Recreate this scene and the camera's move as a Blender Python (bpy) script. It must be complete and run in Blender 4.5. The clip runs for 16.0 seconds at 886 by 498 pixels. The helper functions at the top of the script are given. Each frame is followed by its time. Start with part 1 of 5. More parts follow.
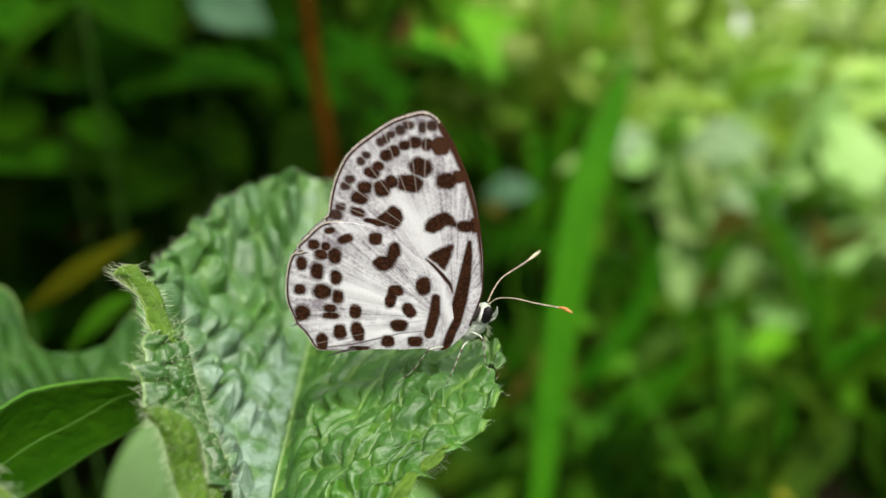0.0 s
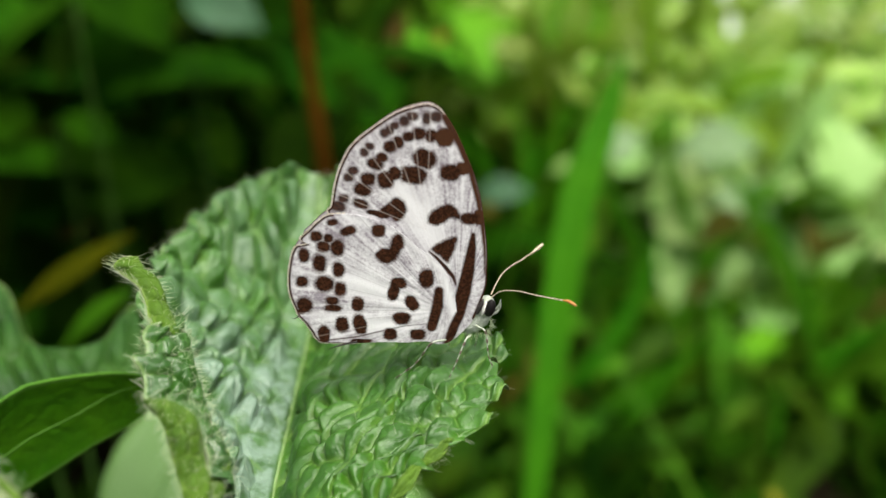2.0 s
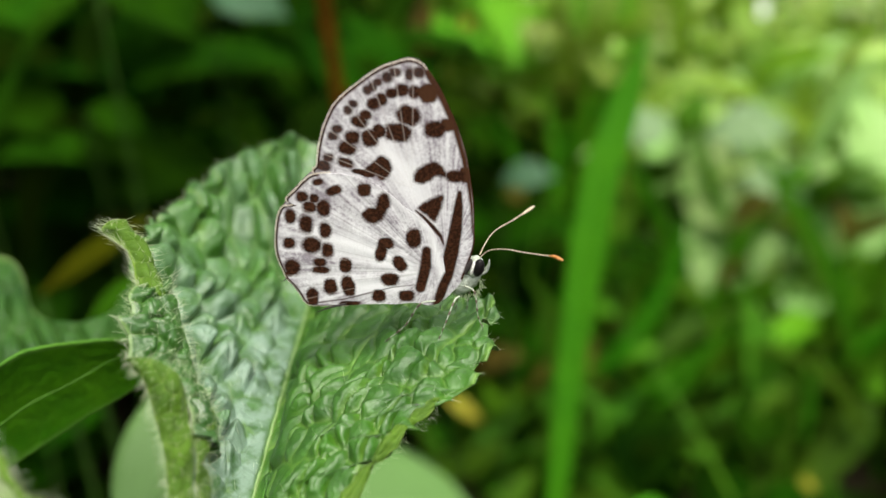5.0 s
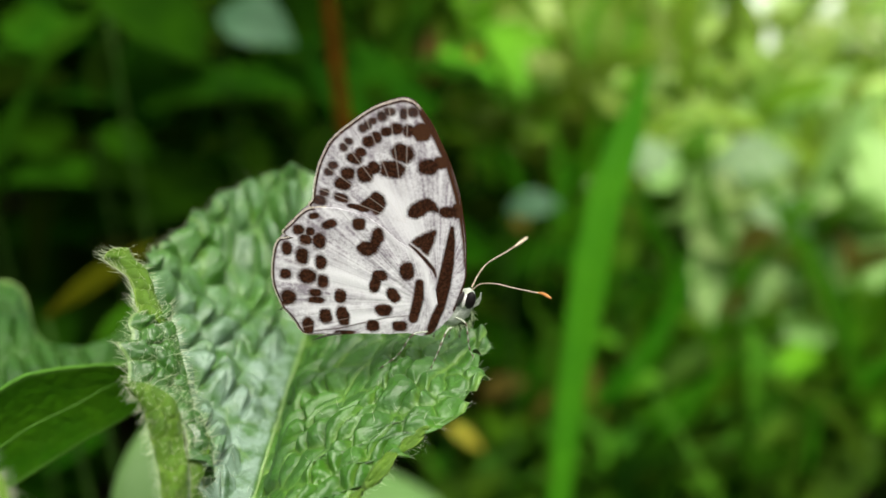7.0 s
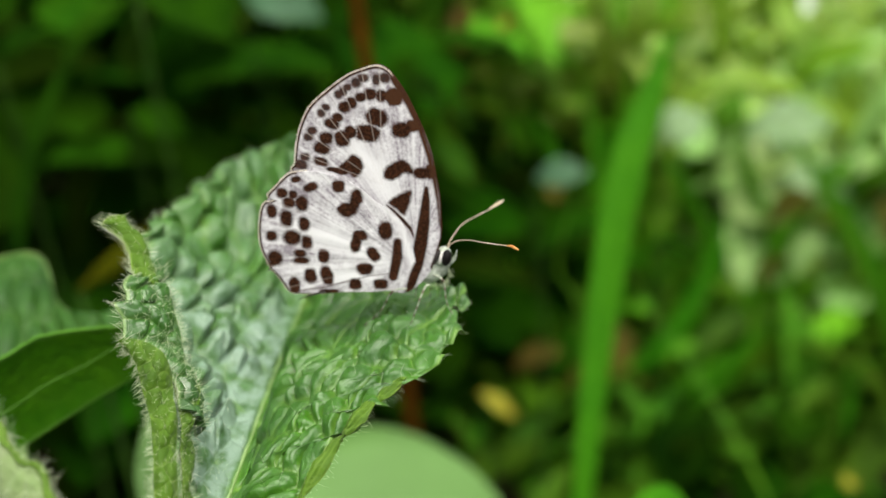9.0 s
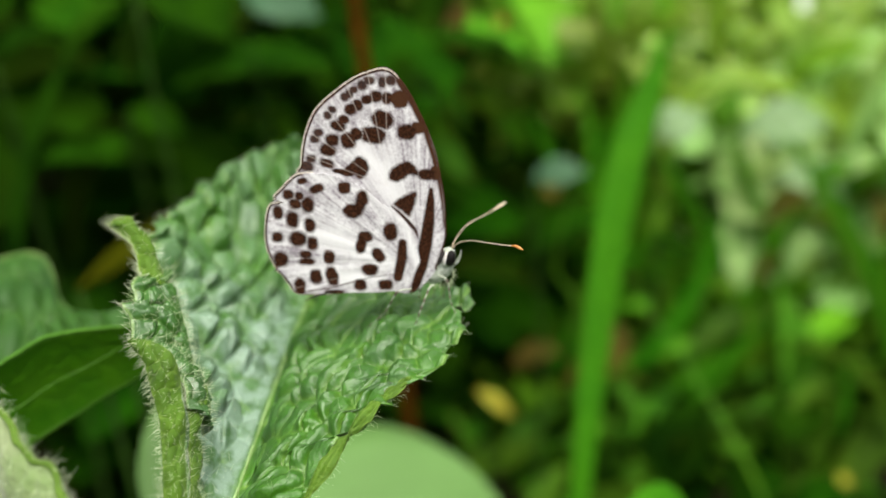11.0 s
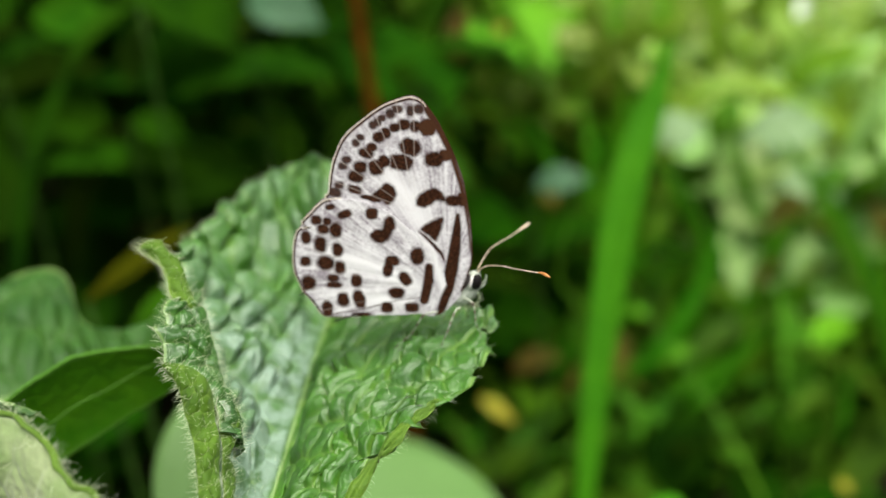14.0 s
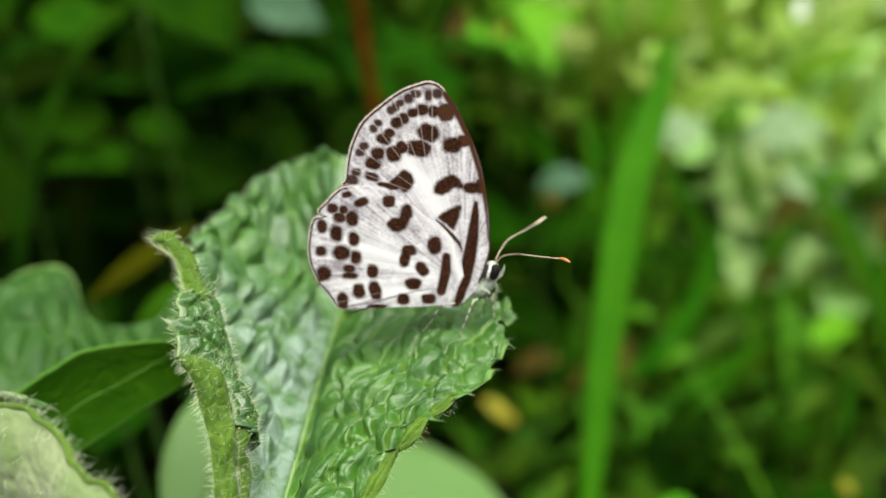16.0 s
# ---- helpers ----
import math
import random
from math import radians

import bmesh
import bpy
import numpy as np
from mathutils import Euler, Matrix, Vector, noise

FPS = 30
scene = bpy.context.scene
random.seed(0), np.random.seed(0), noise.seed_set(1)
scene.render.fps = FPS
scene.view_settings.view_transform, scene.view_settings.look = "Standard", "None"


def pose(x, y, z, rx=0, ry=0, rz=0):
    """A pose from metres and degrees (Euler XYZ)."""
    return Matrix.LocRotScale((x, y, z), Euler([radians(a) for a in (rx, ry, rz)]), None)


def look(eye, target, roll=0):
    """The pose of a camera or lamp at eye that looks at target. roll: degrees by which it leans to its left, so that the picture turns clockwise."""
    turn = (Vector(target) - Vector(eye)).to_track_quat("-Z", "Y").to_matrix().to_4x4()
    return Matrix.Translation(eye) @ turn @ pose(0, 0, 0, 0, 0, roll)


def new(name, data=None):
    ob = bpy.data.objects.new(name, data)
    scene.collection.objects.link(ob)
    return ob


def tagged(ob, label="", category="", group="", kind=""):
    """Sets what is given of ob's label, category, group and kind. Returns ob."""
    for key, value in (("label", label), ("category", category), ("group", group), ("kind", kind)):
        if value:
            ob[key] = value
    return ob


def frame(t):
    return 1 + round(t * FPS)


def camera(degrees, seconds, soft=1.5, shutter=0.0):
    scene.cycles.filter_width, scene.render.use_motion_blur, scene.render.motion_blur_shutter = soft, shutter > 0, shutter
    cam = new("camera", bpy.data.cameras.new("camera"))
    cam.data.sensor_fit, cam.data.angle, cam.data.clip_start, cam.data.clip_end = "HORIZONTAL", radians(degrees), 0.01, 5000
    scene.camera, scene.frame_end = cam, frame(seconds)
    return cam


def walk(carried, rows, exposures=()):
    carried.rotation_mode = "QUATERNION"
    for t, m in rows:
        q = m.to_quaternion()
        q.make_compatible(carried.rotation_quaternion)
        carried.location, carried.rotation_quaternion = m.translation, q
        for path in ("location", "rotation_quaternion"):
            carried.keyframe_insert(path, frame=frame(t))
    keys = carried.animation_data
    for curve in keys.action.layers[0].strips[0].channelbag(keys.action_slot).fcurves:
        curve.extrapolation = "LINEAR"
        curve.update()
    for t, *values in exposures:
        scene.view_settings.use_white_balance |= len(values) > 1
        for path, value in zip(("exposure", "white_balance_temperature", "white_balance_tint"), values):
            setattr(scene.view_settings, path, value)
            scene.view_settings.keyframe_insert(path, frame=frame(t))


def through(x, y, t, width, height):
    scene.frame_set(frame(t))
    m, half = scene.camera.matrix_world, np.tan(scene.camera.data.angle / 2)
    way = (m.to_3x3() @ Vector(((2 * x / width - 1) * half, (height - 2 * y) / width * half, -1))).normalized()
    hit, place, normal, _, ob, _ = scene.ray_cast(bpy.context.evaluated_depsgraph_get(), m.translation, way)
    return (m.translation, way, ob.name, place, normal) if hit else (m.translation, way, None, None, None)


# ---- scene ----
# The camera hangs a hand's width from the butterfly; its rows are millimetres from the first eye.
LENS = 47.0
EYE, TILT = 0.30, -23.0
cam = camera(LENS, 16.0)
cam.data.dof.use_dof = True
cam.data.dof.focus_distance = 0.061
cam.data.dof.aperture_fstop = 26
ROWS = [
    (0.0, 0.000, 0.000, 0.000, 0.000, 0.000, 0.000),
    (0.5, -0.376, -0.041, -0.015, -0.257, 0.051, -0.150),
    (1.0, -0.677, 0.632, -1.051, -0.430, 0.639, 0.273),
    (1.5, -0.743, 0.473, -1.026, -0.506, 0.576, 0.092),
    (2.0, -0.753, 0.370, -0.602, -0.527, 0.127, -0.097),
    (2.5, -0.543, 0.442, -0.752, -0.400, -0.100, -0.006),
    (3.0, -0.593, 0.605, -0.977, -0.471, -0.426, -0.136),
    (3.5, 0.113, 0.706, -1.556, 0.040, -0.549, 0.053),
    (6.0, 2.497, 0.613, -2.590, 1.703, 0.077, 0.289),
    (6.5, 2.633, -0.104, -2.340, 1.652, 0.693, -0.008),
    (7.0, 2.851, -0.727, -2.118, 1.715, 1.100, -0.282),
    (7.5, 3.763, -0.937, -2.603, 2.294, 1.019, 0.079),
    (8.0, 4.974, -1.776, -2.989, 2.991, 0.745, 0.280),
    (8.5, 6.102, -2.613, -2.565, 3.643, -0.171, 0.406),
    (9.0, 7.174, -3.788, -2.941, 4.100, -0.424, 0.727),
    (11.5, 6.378, -4.732, -2.472, 3.779, -0.581, 0.765),
    (12.0, 5.945, -5.055, -2.129, 3.645, -0.618, 0.842),
    (12.5, 5.395, -5.367, -1.779, 3.476, -0.610, 0.637),
    (13.0, 5.326, -5.267, -1.924, 3.636, -0.331, 0.955),
    (13.5, 5.278, -5.236, -1.942, 3.810, -0.136, 1.003),
    (14.0, 4.803, -5.563, -1.449, 3.671, -0.302, 0.772),
    (14.5, 4.491, -5.875, -1.200, 3.581, -0.394, 0.585),
    (15.0, 4.226, -5.451, -1.421, 3.638, -0.368, 0.733),
    (15.5, 4.459, -5.115, -1.887, 3.960, -0.209, 0.923),
    (16.0, 3.495, -4.535, -2.215, 3.582, -0.138, 0.869),
]
walk(cam, [(t, pose(0, 0, EYE, TILT) @ pose(x / 1000, y / 1000, z / 1000, 90 + pitch, roll, yaw)) for t, x, y, z, yaw, pitch, roll in ROWS],
     exposures=[(0.0, 0.62), (3.5, 0.62), (7.0, 0.66), (9.0, 0.66), (11.5, 0.74), (16.0, 0.76)])

# ---- light ----
world = bpy.data.worlds.new("sky")
scene.world = world
world.use_nodes = True
wn = world.node_tree
sky = wn.nodes.new("ShaderNodeTexSky")
sky.sky_type, sky.sun_disc = "NISHITA", False
sky.sun_elevation, sky.sun_rotation = radians(71), radians(153)
sky.air_density, sky.dust_density, sky.ozone_density = 1.0, 3.0, 1.0
cloud = wn.nodes.new("ShaderNodeHueSaturation")
cloud.inputs["Saturation"].default_value = 0.06
wn.links.new(sky.outputs[0], cloud.inputs["Color"])
wn.links.new(cloud.outputs[0], wn.nodes["Background"].inputs[0])
wn.nodes["Background"].inputs[1].default_value = 0.15
sun = new("sun", bpy.data.lights.new("sun", "SUN"))
sun.data.energy, sun.data.angle, sun.data.color = 3.1, radians(42), (1.0, 0.945, 0.83)
sun.matrix_world = look((0.14, -0.28, 0.95), (0, 0, 0))

# ---- materials ----


class Nodes:
    """A node material under construction."""

    def __init__(self, name, rough=0.5):
        self.mat = bpy.data.materials.new(name)
        self.mat.use_nodes = True
        self.t = self.mat.node_tree
        self.bsdf = self.t.nodes["Principled BSDF"]
        self.out = self.t.nodes["Material Output"]
        self.bsdf.inputs["Roughness"].default_value = rough
        self.coord = self.t.nodes.new("ShaderNodeTexCoord").outputs["Object"]

    def node(self, kind, **sets):
        n = self.t.nodes.new(kind)
        for k, v in sets.items():
            n.inputs[k.replace("_", " ")].default_value = v
        return n

    def link(self, a, b):
        self.t.links.new(a, b)

    def noise(self, scale, detail=4.0, rough=0.6):
        n = self.node("ShaderNodeTexNoise", Scale=scale, Detail=detail, Roughness=rough)
        self.link(self.coord, n.inputs["Vector"])
        return n.outputs["Fac"]

    def ramp(self, fac, lo, hi, a=0.0, b=1.0):
        n = self.node("ShaderNodeMapRange", From_Min=lo, From_Max=hi, To_Min=a, To_Max=b)
        self.link(fac, n.inputs["Value"])
        return n.outputs["Result"]

    def mix(self, fac, a, b, blend="MIX"):
        n = self.t.nodes.new("ShaderNodeMix")
        n.data_type, n.blend_type = "RGBA", blend
        for sock, v in ((n.inputs[0], fac), (n.inputs[6], a), (n.inputs[7], b)):
            if isinstance(v, bpy.types.NodeSocket):
                self.link(v, sock)
            else:
                sock.default_value = v
        return n.outputs[2]

    def math(self, op, a, b=0.0):
        n = self.t.nodes.new("ShaderNodeMath")
        n.operation = op
        for sock, v in zip(n.inputs, (a, b)):
            if isinstance(v, bpy.types.NodeSocket):
                self.link(v, sock)
            else:
                sock.default_value = v
        return n.outputs[0]

    def attr(self, name):
        n = self.t.nodes.new("ShaderNodeAttribute")
        n.attribute_name = name
        return n.outputs["Fac"]

    def bump(self, height, strength, distance):
        n = self.node("ShaderNodeBump", Strength=strength, Distance=distance)
        self.link(height, n.inputs["Height"])
        self.link(n.outputs[0], self.bsdf.inputs["Normal"])

    def finish(self, colour, translucent=0.0, through=None):
        if isinstance(colour, bpy.types.NodeSocket):
            self.link(colour, self.bsdf.inputs["Base Color"])
        else:
            self.bsdf.inputs["Base Color"].default_value = colour
        if translucent:
            tr = self.t.nodes.new("ShaderNodeBsdfTranslucent")
            src = colour if through is None else through
            if isinstance(src, bpy.types.NodeSocket):
                self.link(src, tr.inputs["Color"])
            else:
                tr.inputs["Color"].default_value = src
            m = self.t.nodes.new("ShaderNodeMixShader")
            m.inputs[0].default_value = translucent
            self.link(self.bsdf.outputs[0], m.inputs[1])
            self.link(tr.outputs[0], m.inputs[2])
            self.link(m.outputs[0], self.out.inputs["Surface"])
        return self.mat


def foliage(name, dark, light, rough=0.45, glow=0.3, grain=180.0, island=0.5, shine=0.5):
    """A living leaf: two greens mottled at two scales, with its own tone leaf by leaf."""
    n = Nodes(name, rough)
    n.bsdf.inputs["Specular IOR Level"].default_value = shine
    mott = n.ramp(n.math("ADD", n.noise(grain), n.noise(grain * 0.18)), 0.75, 1.25)
    col = n.mix(mott, dark, light)
    rnd = n.t.nodes.new("ShaderNodeNewGeometry").outputs["Random Per Island"]
    tone = n.ramp(rnd, 0, 1, 1.0 - island, 1.0 + island)
    v = n.node("ShaderNodeHueSaturation")
    n.link(n.ramp(rnd, 0, 1, 0.485, 0.515), v.inputs["Hue"])
    n.link(tone, v.inputs["Value"])
    n.link(col, v.inputs["Color"])
    n.bump(n.noise(grain * 2.5), 0.35, 0.002)
    bright = n.mix(0.55, v.outputs[0], (0.22, 0.42, 0.03, 1.0))
    return n.finish(v.outputs[0], glow, bright)


def hairy_leaf(name, valley, dome, vein, rough=0.36, fuzz=0.25, shine=0.6, wax=0.0, grain=0.00014):
    """Puckered leaf: paler veins, darker glossy domes, fine grain."""
    n = Nodes(name, rough)
    fine = n.ramp(n.noise(2600), 0.35, 0.65)
    broad = n.ramp(n.noise(220), 0.35, 0.65)
    col = n.mix(broad, valley, dome)
    col = n.mix(n.math("MULTIPLY", fine, 0.35), col, tuple(0.5 * c for c in dome[:3]) + (1.0,))
    col = n.mix(n.math("MULTIPLY", n.attr("vein"), 0.8), col, vein)
    # Sky sheen and fine hairs, both mixed into the base colour as paleness.
    pale_sheen = n.math("MULTIPLY", n.attr("sheen_and_down"), n.ramp(n.noise(620, 5.0), 0.40, 0.62, 0.10, 0.85))
    col = n.mix(pale_sheen, col, (0.215, 0.325, 0.235, 1))
    n.bump(n.math("ADD", n.noise(1500), n.math("MULTIPLY", n.noise(5200), 0.3)), 0.5, grain)
    n.bsdf.inputs["Sheen Weight"].default_value = fuzz
    n.bsdf.inputs["Coat Weight"].default_value = wax
    n.bsdf.inputs["Coat Roughness"].default_value = 0.45
    n.bsdf.inputs["Specular IOR Level"].default_value = shine
    n.bsdf.inputs["Sheen Roughness"].default_value = 0.4
    n.link(n.ramp(n.noise(900), 0.3, 0.7, rough - 0.1, rough + 0.18), n.bsdf.inputs["Roughness"])
    return n.finish(col, 0.22, n.mix(0.5, col, (0.25, 0.45, 0.05, 1.0)))


def plain(name, a, b, rough, grain, bump=0.3, depth=0.0001, glow=0.0, shine=0.5):
    n = Nodes(name, rough)
    n.bsdf.inputs["Specular IOR Level"].default_value = shine
    col = n.mix(n.ramp(n.noise(grain), 0.35, 0.65), a, b)
    n.bump(n.noise(grain * 2), bump, depth)
    return n.finish(col, glow)


def wing_scales(name):
    """White scales dusted with grey; dark brown where the pattern lies; pale veins."""
    n = Nodes(name, 0.62)
    n.bsdf.inputs["Specular IOR Level"].default_value = 0.08
    fleck = n.ramp(n.noise(5200, 3.0, 0.7), 0.42, 0.62)
    dust = n.math("MULTIPLY", n.attr("dust"), n.math("ADD", n.math("MULTIPLY", fleck, 0.40), n.ramp(n.noise(900), 0.36, 0.64, 0.15, 0.75)))
    white = n.mix(dust, (0.85, 0.84, 0.85, 1), (0.31, 0.275, 0.31, 1))
    brown = n.mix(fleck, (0.022, 0.008, 0.004, 1), (0.062, 0.023, 0.011, 1))
    brown = n.mix(n.attr("tan"), brown, (0.072, 0.030, 0.014, 1))
    col = n.mix(n.attr("dark"), white, brown)
    col = n.mix(n.attr("vein"), col, (0.62, 0.55, 0.50, 1))
    n.bump(n.math("ADD", n.noise(7000), n.noise(1800)), 0.35, 0.00006)
    return n.finish(col, 0.12)


M_LEAF = hairy_leaf("puckered_green_leaf", (0.018, 0.093, 0.001, 1), (0.054, 0.192, 0.003, 1), (0.22, 0.39, 0.05, 1), 0.41, 0.0, 0.65, 0.25, 0.0003)
M_EDGE = hairy_leaf("soft_green_leaf_edge", (0.009, 0.062, 0.002, 1), (0.038, 0.145, 0.006, 1), (0.24, 0.38, 0.10, 1), 0.36, 0.05, 0.7, 0.2, 0.0002)
M_CURL = hairy_leaf("yellow_green_leaf", (0.038, 0.100, 0.002, 1), (0.090, 0.19, 0.006, 1), (0.26, 0.40, 0.07, 1), 0.55, 0.1, 0.3, 0.0, 0.0006)
M_LOBED = hairy_leaf("blue_green_leaf", (0.011, 0.064, 0.003, 1), (0.036, 0.120, 0.010, 1), (0.17, 0.28, 0.07, 1), 0.5, 0.0, 0.35)
M_UNDER = hairy_leaf("dark_leaf_underside", (0.034, 0.160, 0.002, 1), (0.070, 0.230, 0.005, 1), (0.13, 0.27, 0.05, 1), 0.6, 0.0, 0.12)
M_RIB = plain("pale_midrib", (0.22, 0.36, 0.12, 1), (0.30, 0.43, 0.18, 1), 0.45, 900, glow=0.2)
M_VEIN = plain("soft_green_vein", (0.055, 0.15, 0.015, 1), (0.085, 0.20, 0.03, 1), 0.6, 500, shine=0.1)
M_HAIR = plain("leaf_hair", (0.62, 0.72, 0.45, 1), (0.75, 0.80, 0.60, 1), 0.4, 900, glow=0.45)
M_INNER = hairy_leaf("pale_young_leaf", (0.17, 0.29, 0.07, 1), (0.36, 0.44, 0.22, 1), (0.50, 0.60, 0.32, 1), 0.5, 0.3, 0.4)
M_STEM = plain("green_stem", (0.09, 0.17, 0.04, 1), (0.15, 0.25, 0.07, 1), 0.55, 400)
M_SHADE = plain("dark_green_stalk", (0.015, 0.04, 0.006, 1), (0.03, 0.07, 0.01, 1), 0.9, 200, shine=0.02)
M_WING = wing_scales("wing_scales")
M_FRINGE = plain("pale_fringe", (0.62, 0.55, 0.44, 1), (0.80, 0.75, 0.66, 1), 0.7, 2500, glow=0.2)
M_BROWN = plain("brown_scales", (0.07, 0.05, 0.035, 1), (0.15, 0.11, 0.08, 1), 0.6, 3000)
M_FUR = plain("grey_white_fur", (0.26, 0.31, 0.22, 1), (0.56, 0.60, 0.52, 1), 0.8, 2600, 0.9, 0.0002)
M_EYE = plain("black_compound_eye", (0.006, 0.005, 0.005, 1), (0.010, 0.008, 0.008, 1), 0.4, 6000, 0.2, 0.00002, 0.0, 0.15)
M_BLACK = plain("black_scales", (0.012, 0.009, 0.008, 1), (0.03, 0.022, 0.02, 1), 0.55, 4000)
M_LEG = plain("grey_leg_scales", (0.30, 0.34, 0.25, 1), (0.46, 0.49, 0.40, 1), 0.7, 3500)
M_WHITE = plain("white_scales", (0.70, 0.68, 0.64, 1), (0.82, 0.80, 0.77, 1), 0.7, 3500)
M_CLUB = plain("cream_club", (0.50, 0.40, 0.26, 1), (0.66, 0.57, 0.42, 1), 0.5, 3000)
M_ORANGE = plain("orange_club", (0.42, 0.15, 0.03, 1), (0.58, 0.30, 0.09, 1), 0.45, 2500)
M_GRASS = foliage("grass_green", (0.036, 0.170, 0.003, 1), (0.054, 0.215, 0.004, 1), 0.6, 0.35, 120, 0.08, 0.08)
# Green taken nearly to black: the shade of the understory is in the colour.
M_DARK = foliage("shade_darkened_foliage", (0.0022, 0.012, 0.0005, 1), (0.012, 0.044, 0.0008, 1), 0.9, 0.08, 60, 0.6, 0.015)
M_MID = foliage("mid_green_foliage", (0.065, 0.205, 0.006, 1), (0.125, 0.32, 0.010, 1), 0.6, 0.3, 60, 0.5, 0.1)
# Sunshine on the right side is mixed into this green.
M_LIGHT = foliage("sun_brightened_foliage", (0.28, 0.46, 0.045, 1), (0.50, 0.65, 0.18, 1), 0.4, 0.45, 60, 0.35, 0.5)
M_PALE = foliage("pale_green_leaf", (0.12, 0.21, 0.075, 1), (0.17, 0.28, 0.11, 1), 0.6, 0.15, 60, 0.1)
M_SOFT = foliage("soft_green_leaf", (0.075, 0.165, 0.03, 1), (0.10, 0.21, 0.045, 1), 0.6, 0.15, 60, 0.1)
M_GLAUC = foliage("grey_green_leaf", (0.03, 0.085, 0.035, 1), (0.055, 0.125, 0.06, 1), 0.6, 0.2, 60, 0.1, 0.2)
M_YELLOW = foliage("yellowing_leaf", (0.055, 0.052, 0.005, 1), (0.09, 0.058, 0.008, 1), 0.7, 0.3, 60, 0.15, 0.15)
# Ochre dimmed in colour for the shaded spot where the leaf stands.
M_OCHRE = foliage("shade_dimmed_ochre_leaf", (0.028, 0.036, 0.001, 1), (0.046, 0.046, 0.002, 1), 0.9, 0.05, 60, 0.1, 0.0)
M_AMBER = foliage("orange_withered_leaf", (0.20, 0.10, 0.008, 1), (0.28, 0.15, 0.012, 1), 0.6, 0.3, 60, 0.1, 0.2)
M_LEMON = foliage("lemon_yellow_leaf", (0.26, 0.26, 0.012, 1), (0.34, 0.30, 0.03, 1), 0.6, 0.3, 60, 0.1, 0.2)
M_DRY = foliage("dry_brown_leaf", (0.055, 0.038, 0.008, 1), (0.11, 0.070, 0.016, 1), 0.8, 0.1, 60, 0.3, 0.05)
# Common green in a darker copy; half shade lies in the colour.
M_HALF = foliage("half_shade_tinted_foliage", (0.008, 0.038, 0.001, 1), (0.026, 0.080, 0.002, 1), 0.8, 0.15, 60, 0.5, 0.02)
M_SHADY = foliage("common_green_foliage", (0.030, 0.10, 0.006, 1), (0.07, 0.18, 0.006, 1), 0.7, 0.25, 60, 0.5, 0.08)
M_MOSS = foliage("yellow_green_foliage", (0.14, 0.27, 0.012, 1), (0.25, 0.39, 0.03, 1), 0.5, 0.4, 60, 0.5, 0.3)
M_MIST = foliage("pale_downy_leaf", (0.21, 0.39, 0.09, 1), (0.32, 0.51, 0.16, 1), 0.55, 0.3, 60, 0.3, 0.3)
# Lifted well past leaf green; the colour itself carries direct sunlight.
M_SUN = foliage("sun_painted_pale_leaf", (0.42, 0.58, 0.20, 1), (0.62, 0.74, 0.36, 1), 0.35, 0.4, 40, 0.2)
# Near-white base colour: the highlights on far leaves are painted in.
M_GLEAM = foliage("painted_gleam_leaf", (0.70, 0.80, 0.62, 1), (0.82, 0.88, 0.76, 1), 0.3, 0.3, 40, 0.1)
M_TWIG = plain("brown_twig", (0.024, 0.009, 0.001, 1), (0.050, 0.019, 0.002, 1), 0.9, 120, shine=0.0)
M_SOIL = plain("dark_soil", (0.010, 0.008, 0.004, 1), (0.026, 0.020, 0.009, 1), 0.95, 25, 0.8, 0.01, shine=0.05)

# ---- building blocks ----


def at(x, y, z):
    """Millimetres from the first eye, level with the ground, to world metres."""
    return Vector((x / 1000, y / 1000, EYE + z / 1000))


def part(name, verts, faces, material, parent=None, label="", smooth=True, attrs=None):
    """One mesh object from world-metre points; its origin is its parent's, or the mean of its points."""
    v = np.asarray(verts, dtype=float).reshape(-1, 3)
    origin = np.array(parent.matrix_world.translation) if parent else v.mean(0)
    if parent:
        origin = np.array(parent["origin"]) if "origin" in parent else origin
    me = bpy.data.meshes.new(name)
    me.from_pydata((v - origin).tolist(), [], faces)
    me.materials.append(material)
    if smooth:
        me.polygons.foreach_set("use_smooth", [True] * len(me.polygons))
    for key, values in (attrs or {}).items():
        a = me.attributes.new(key, "FLOAT", "POINT")
        a.data.foreach_set("value", np.asarray(values, dtype=np.float32).ravel())
    me.update()
    ob = new(name, me)
    ob["origin"] = [float(c) for c in origin]
    if parent:
        ob.parent = parent
    else:
        ob.location = origin
    if label:
        ob["label"] = label
    return ob


def empty(name, place):
    ob = new(name)
    ob.empty_display_size = 0.005
    ob.location = place
    ob["origin"] = [float(c) for c in place]
    return ob


def thick(ob, mm):
    s = ob.modifiers.new("thickness", "SOLIDIFY")
    s.thickness, s.offset = mm / 1000, -1.0
    return ob


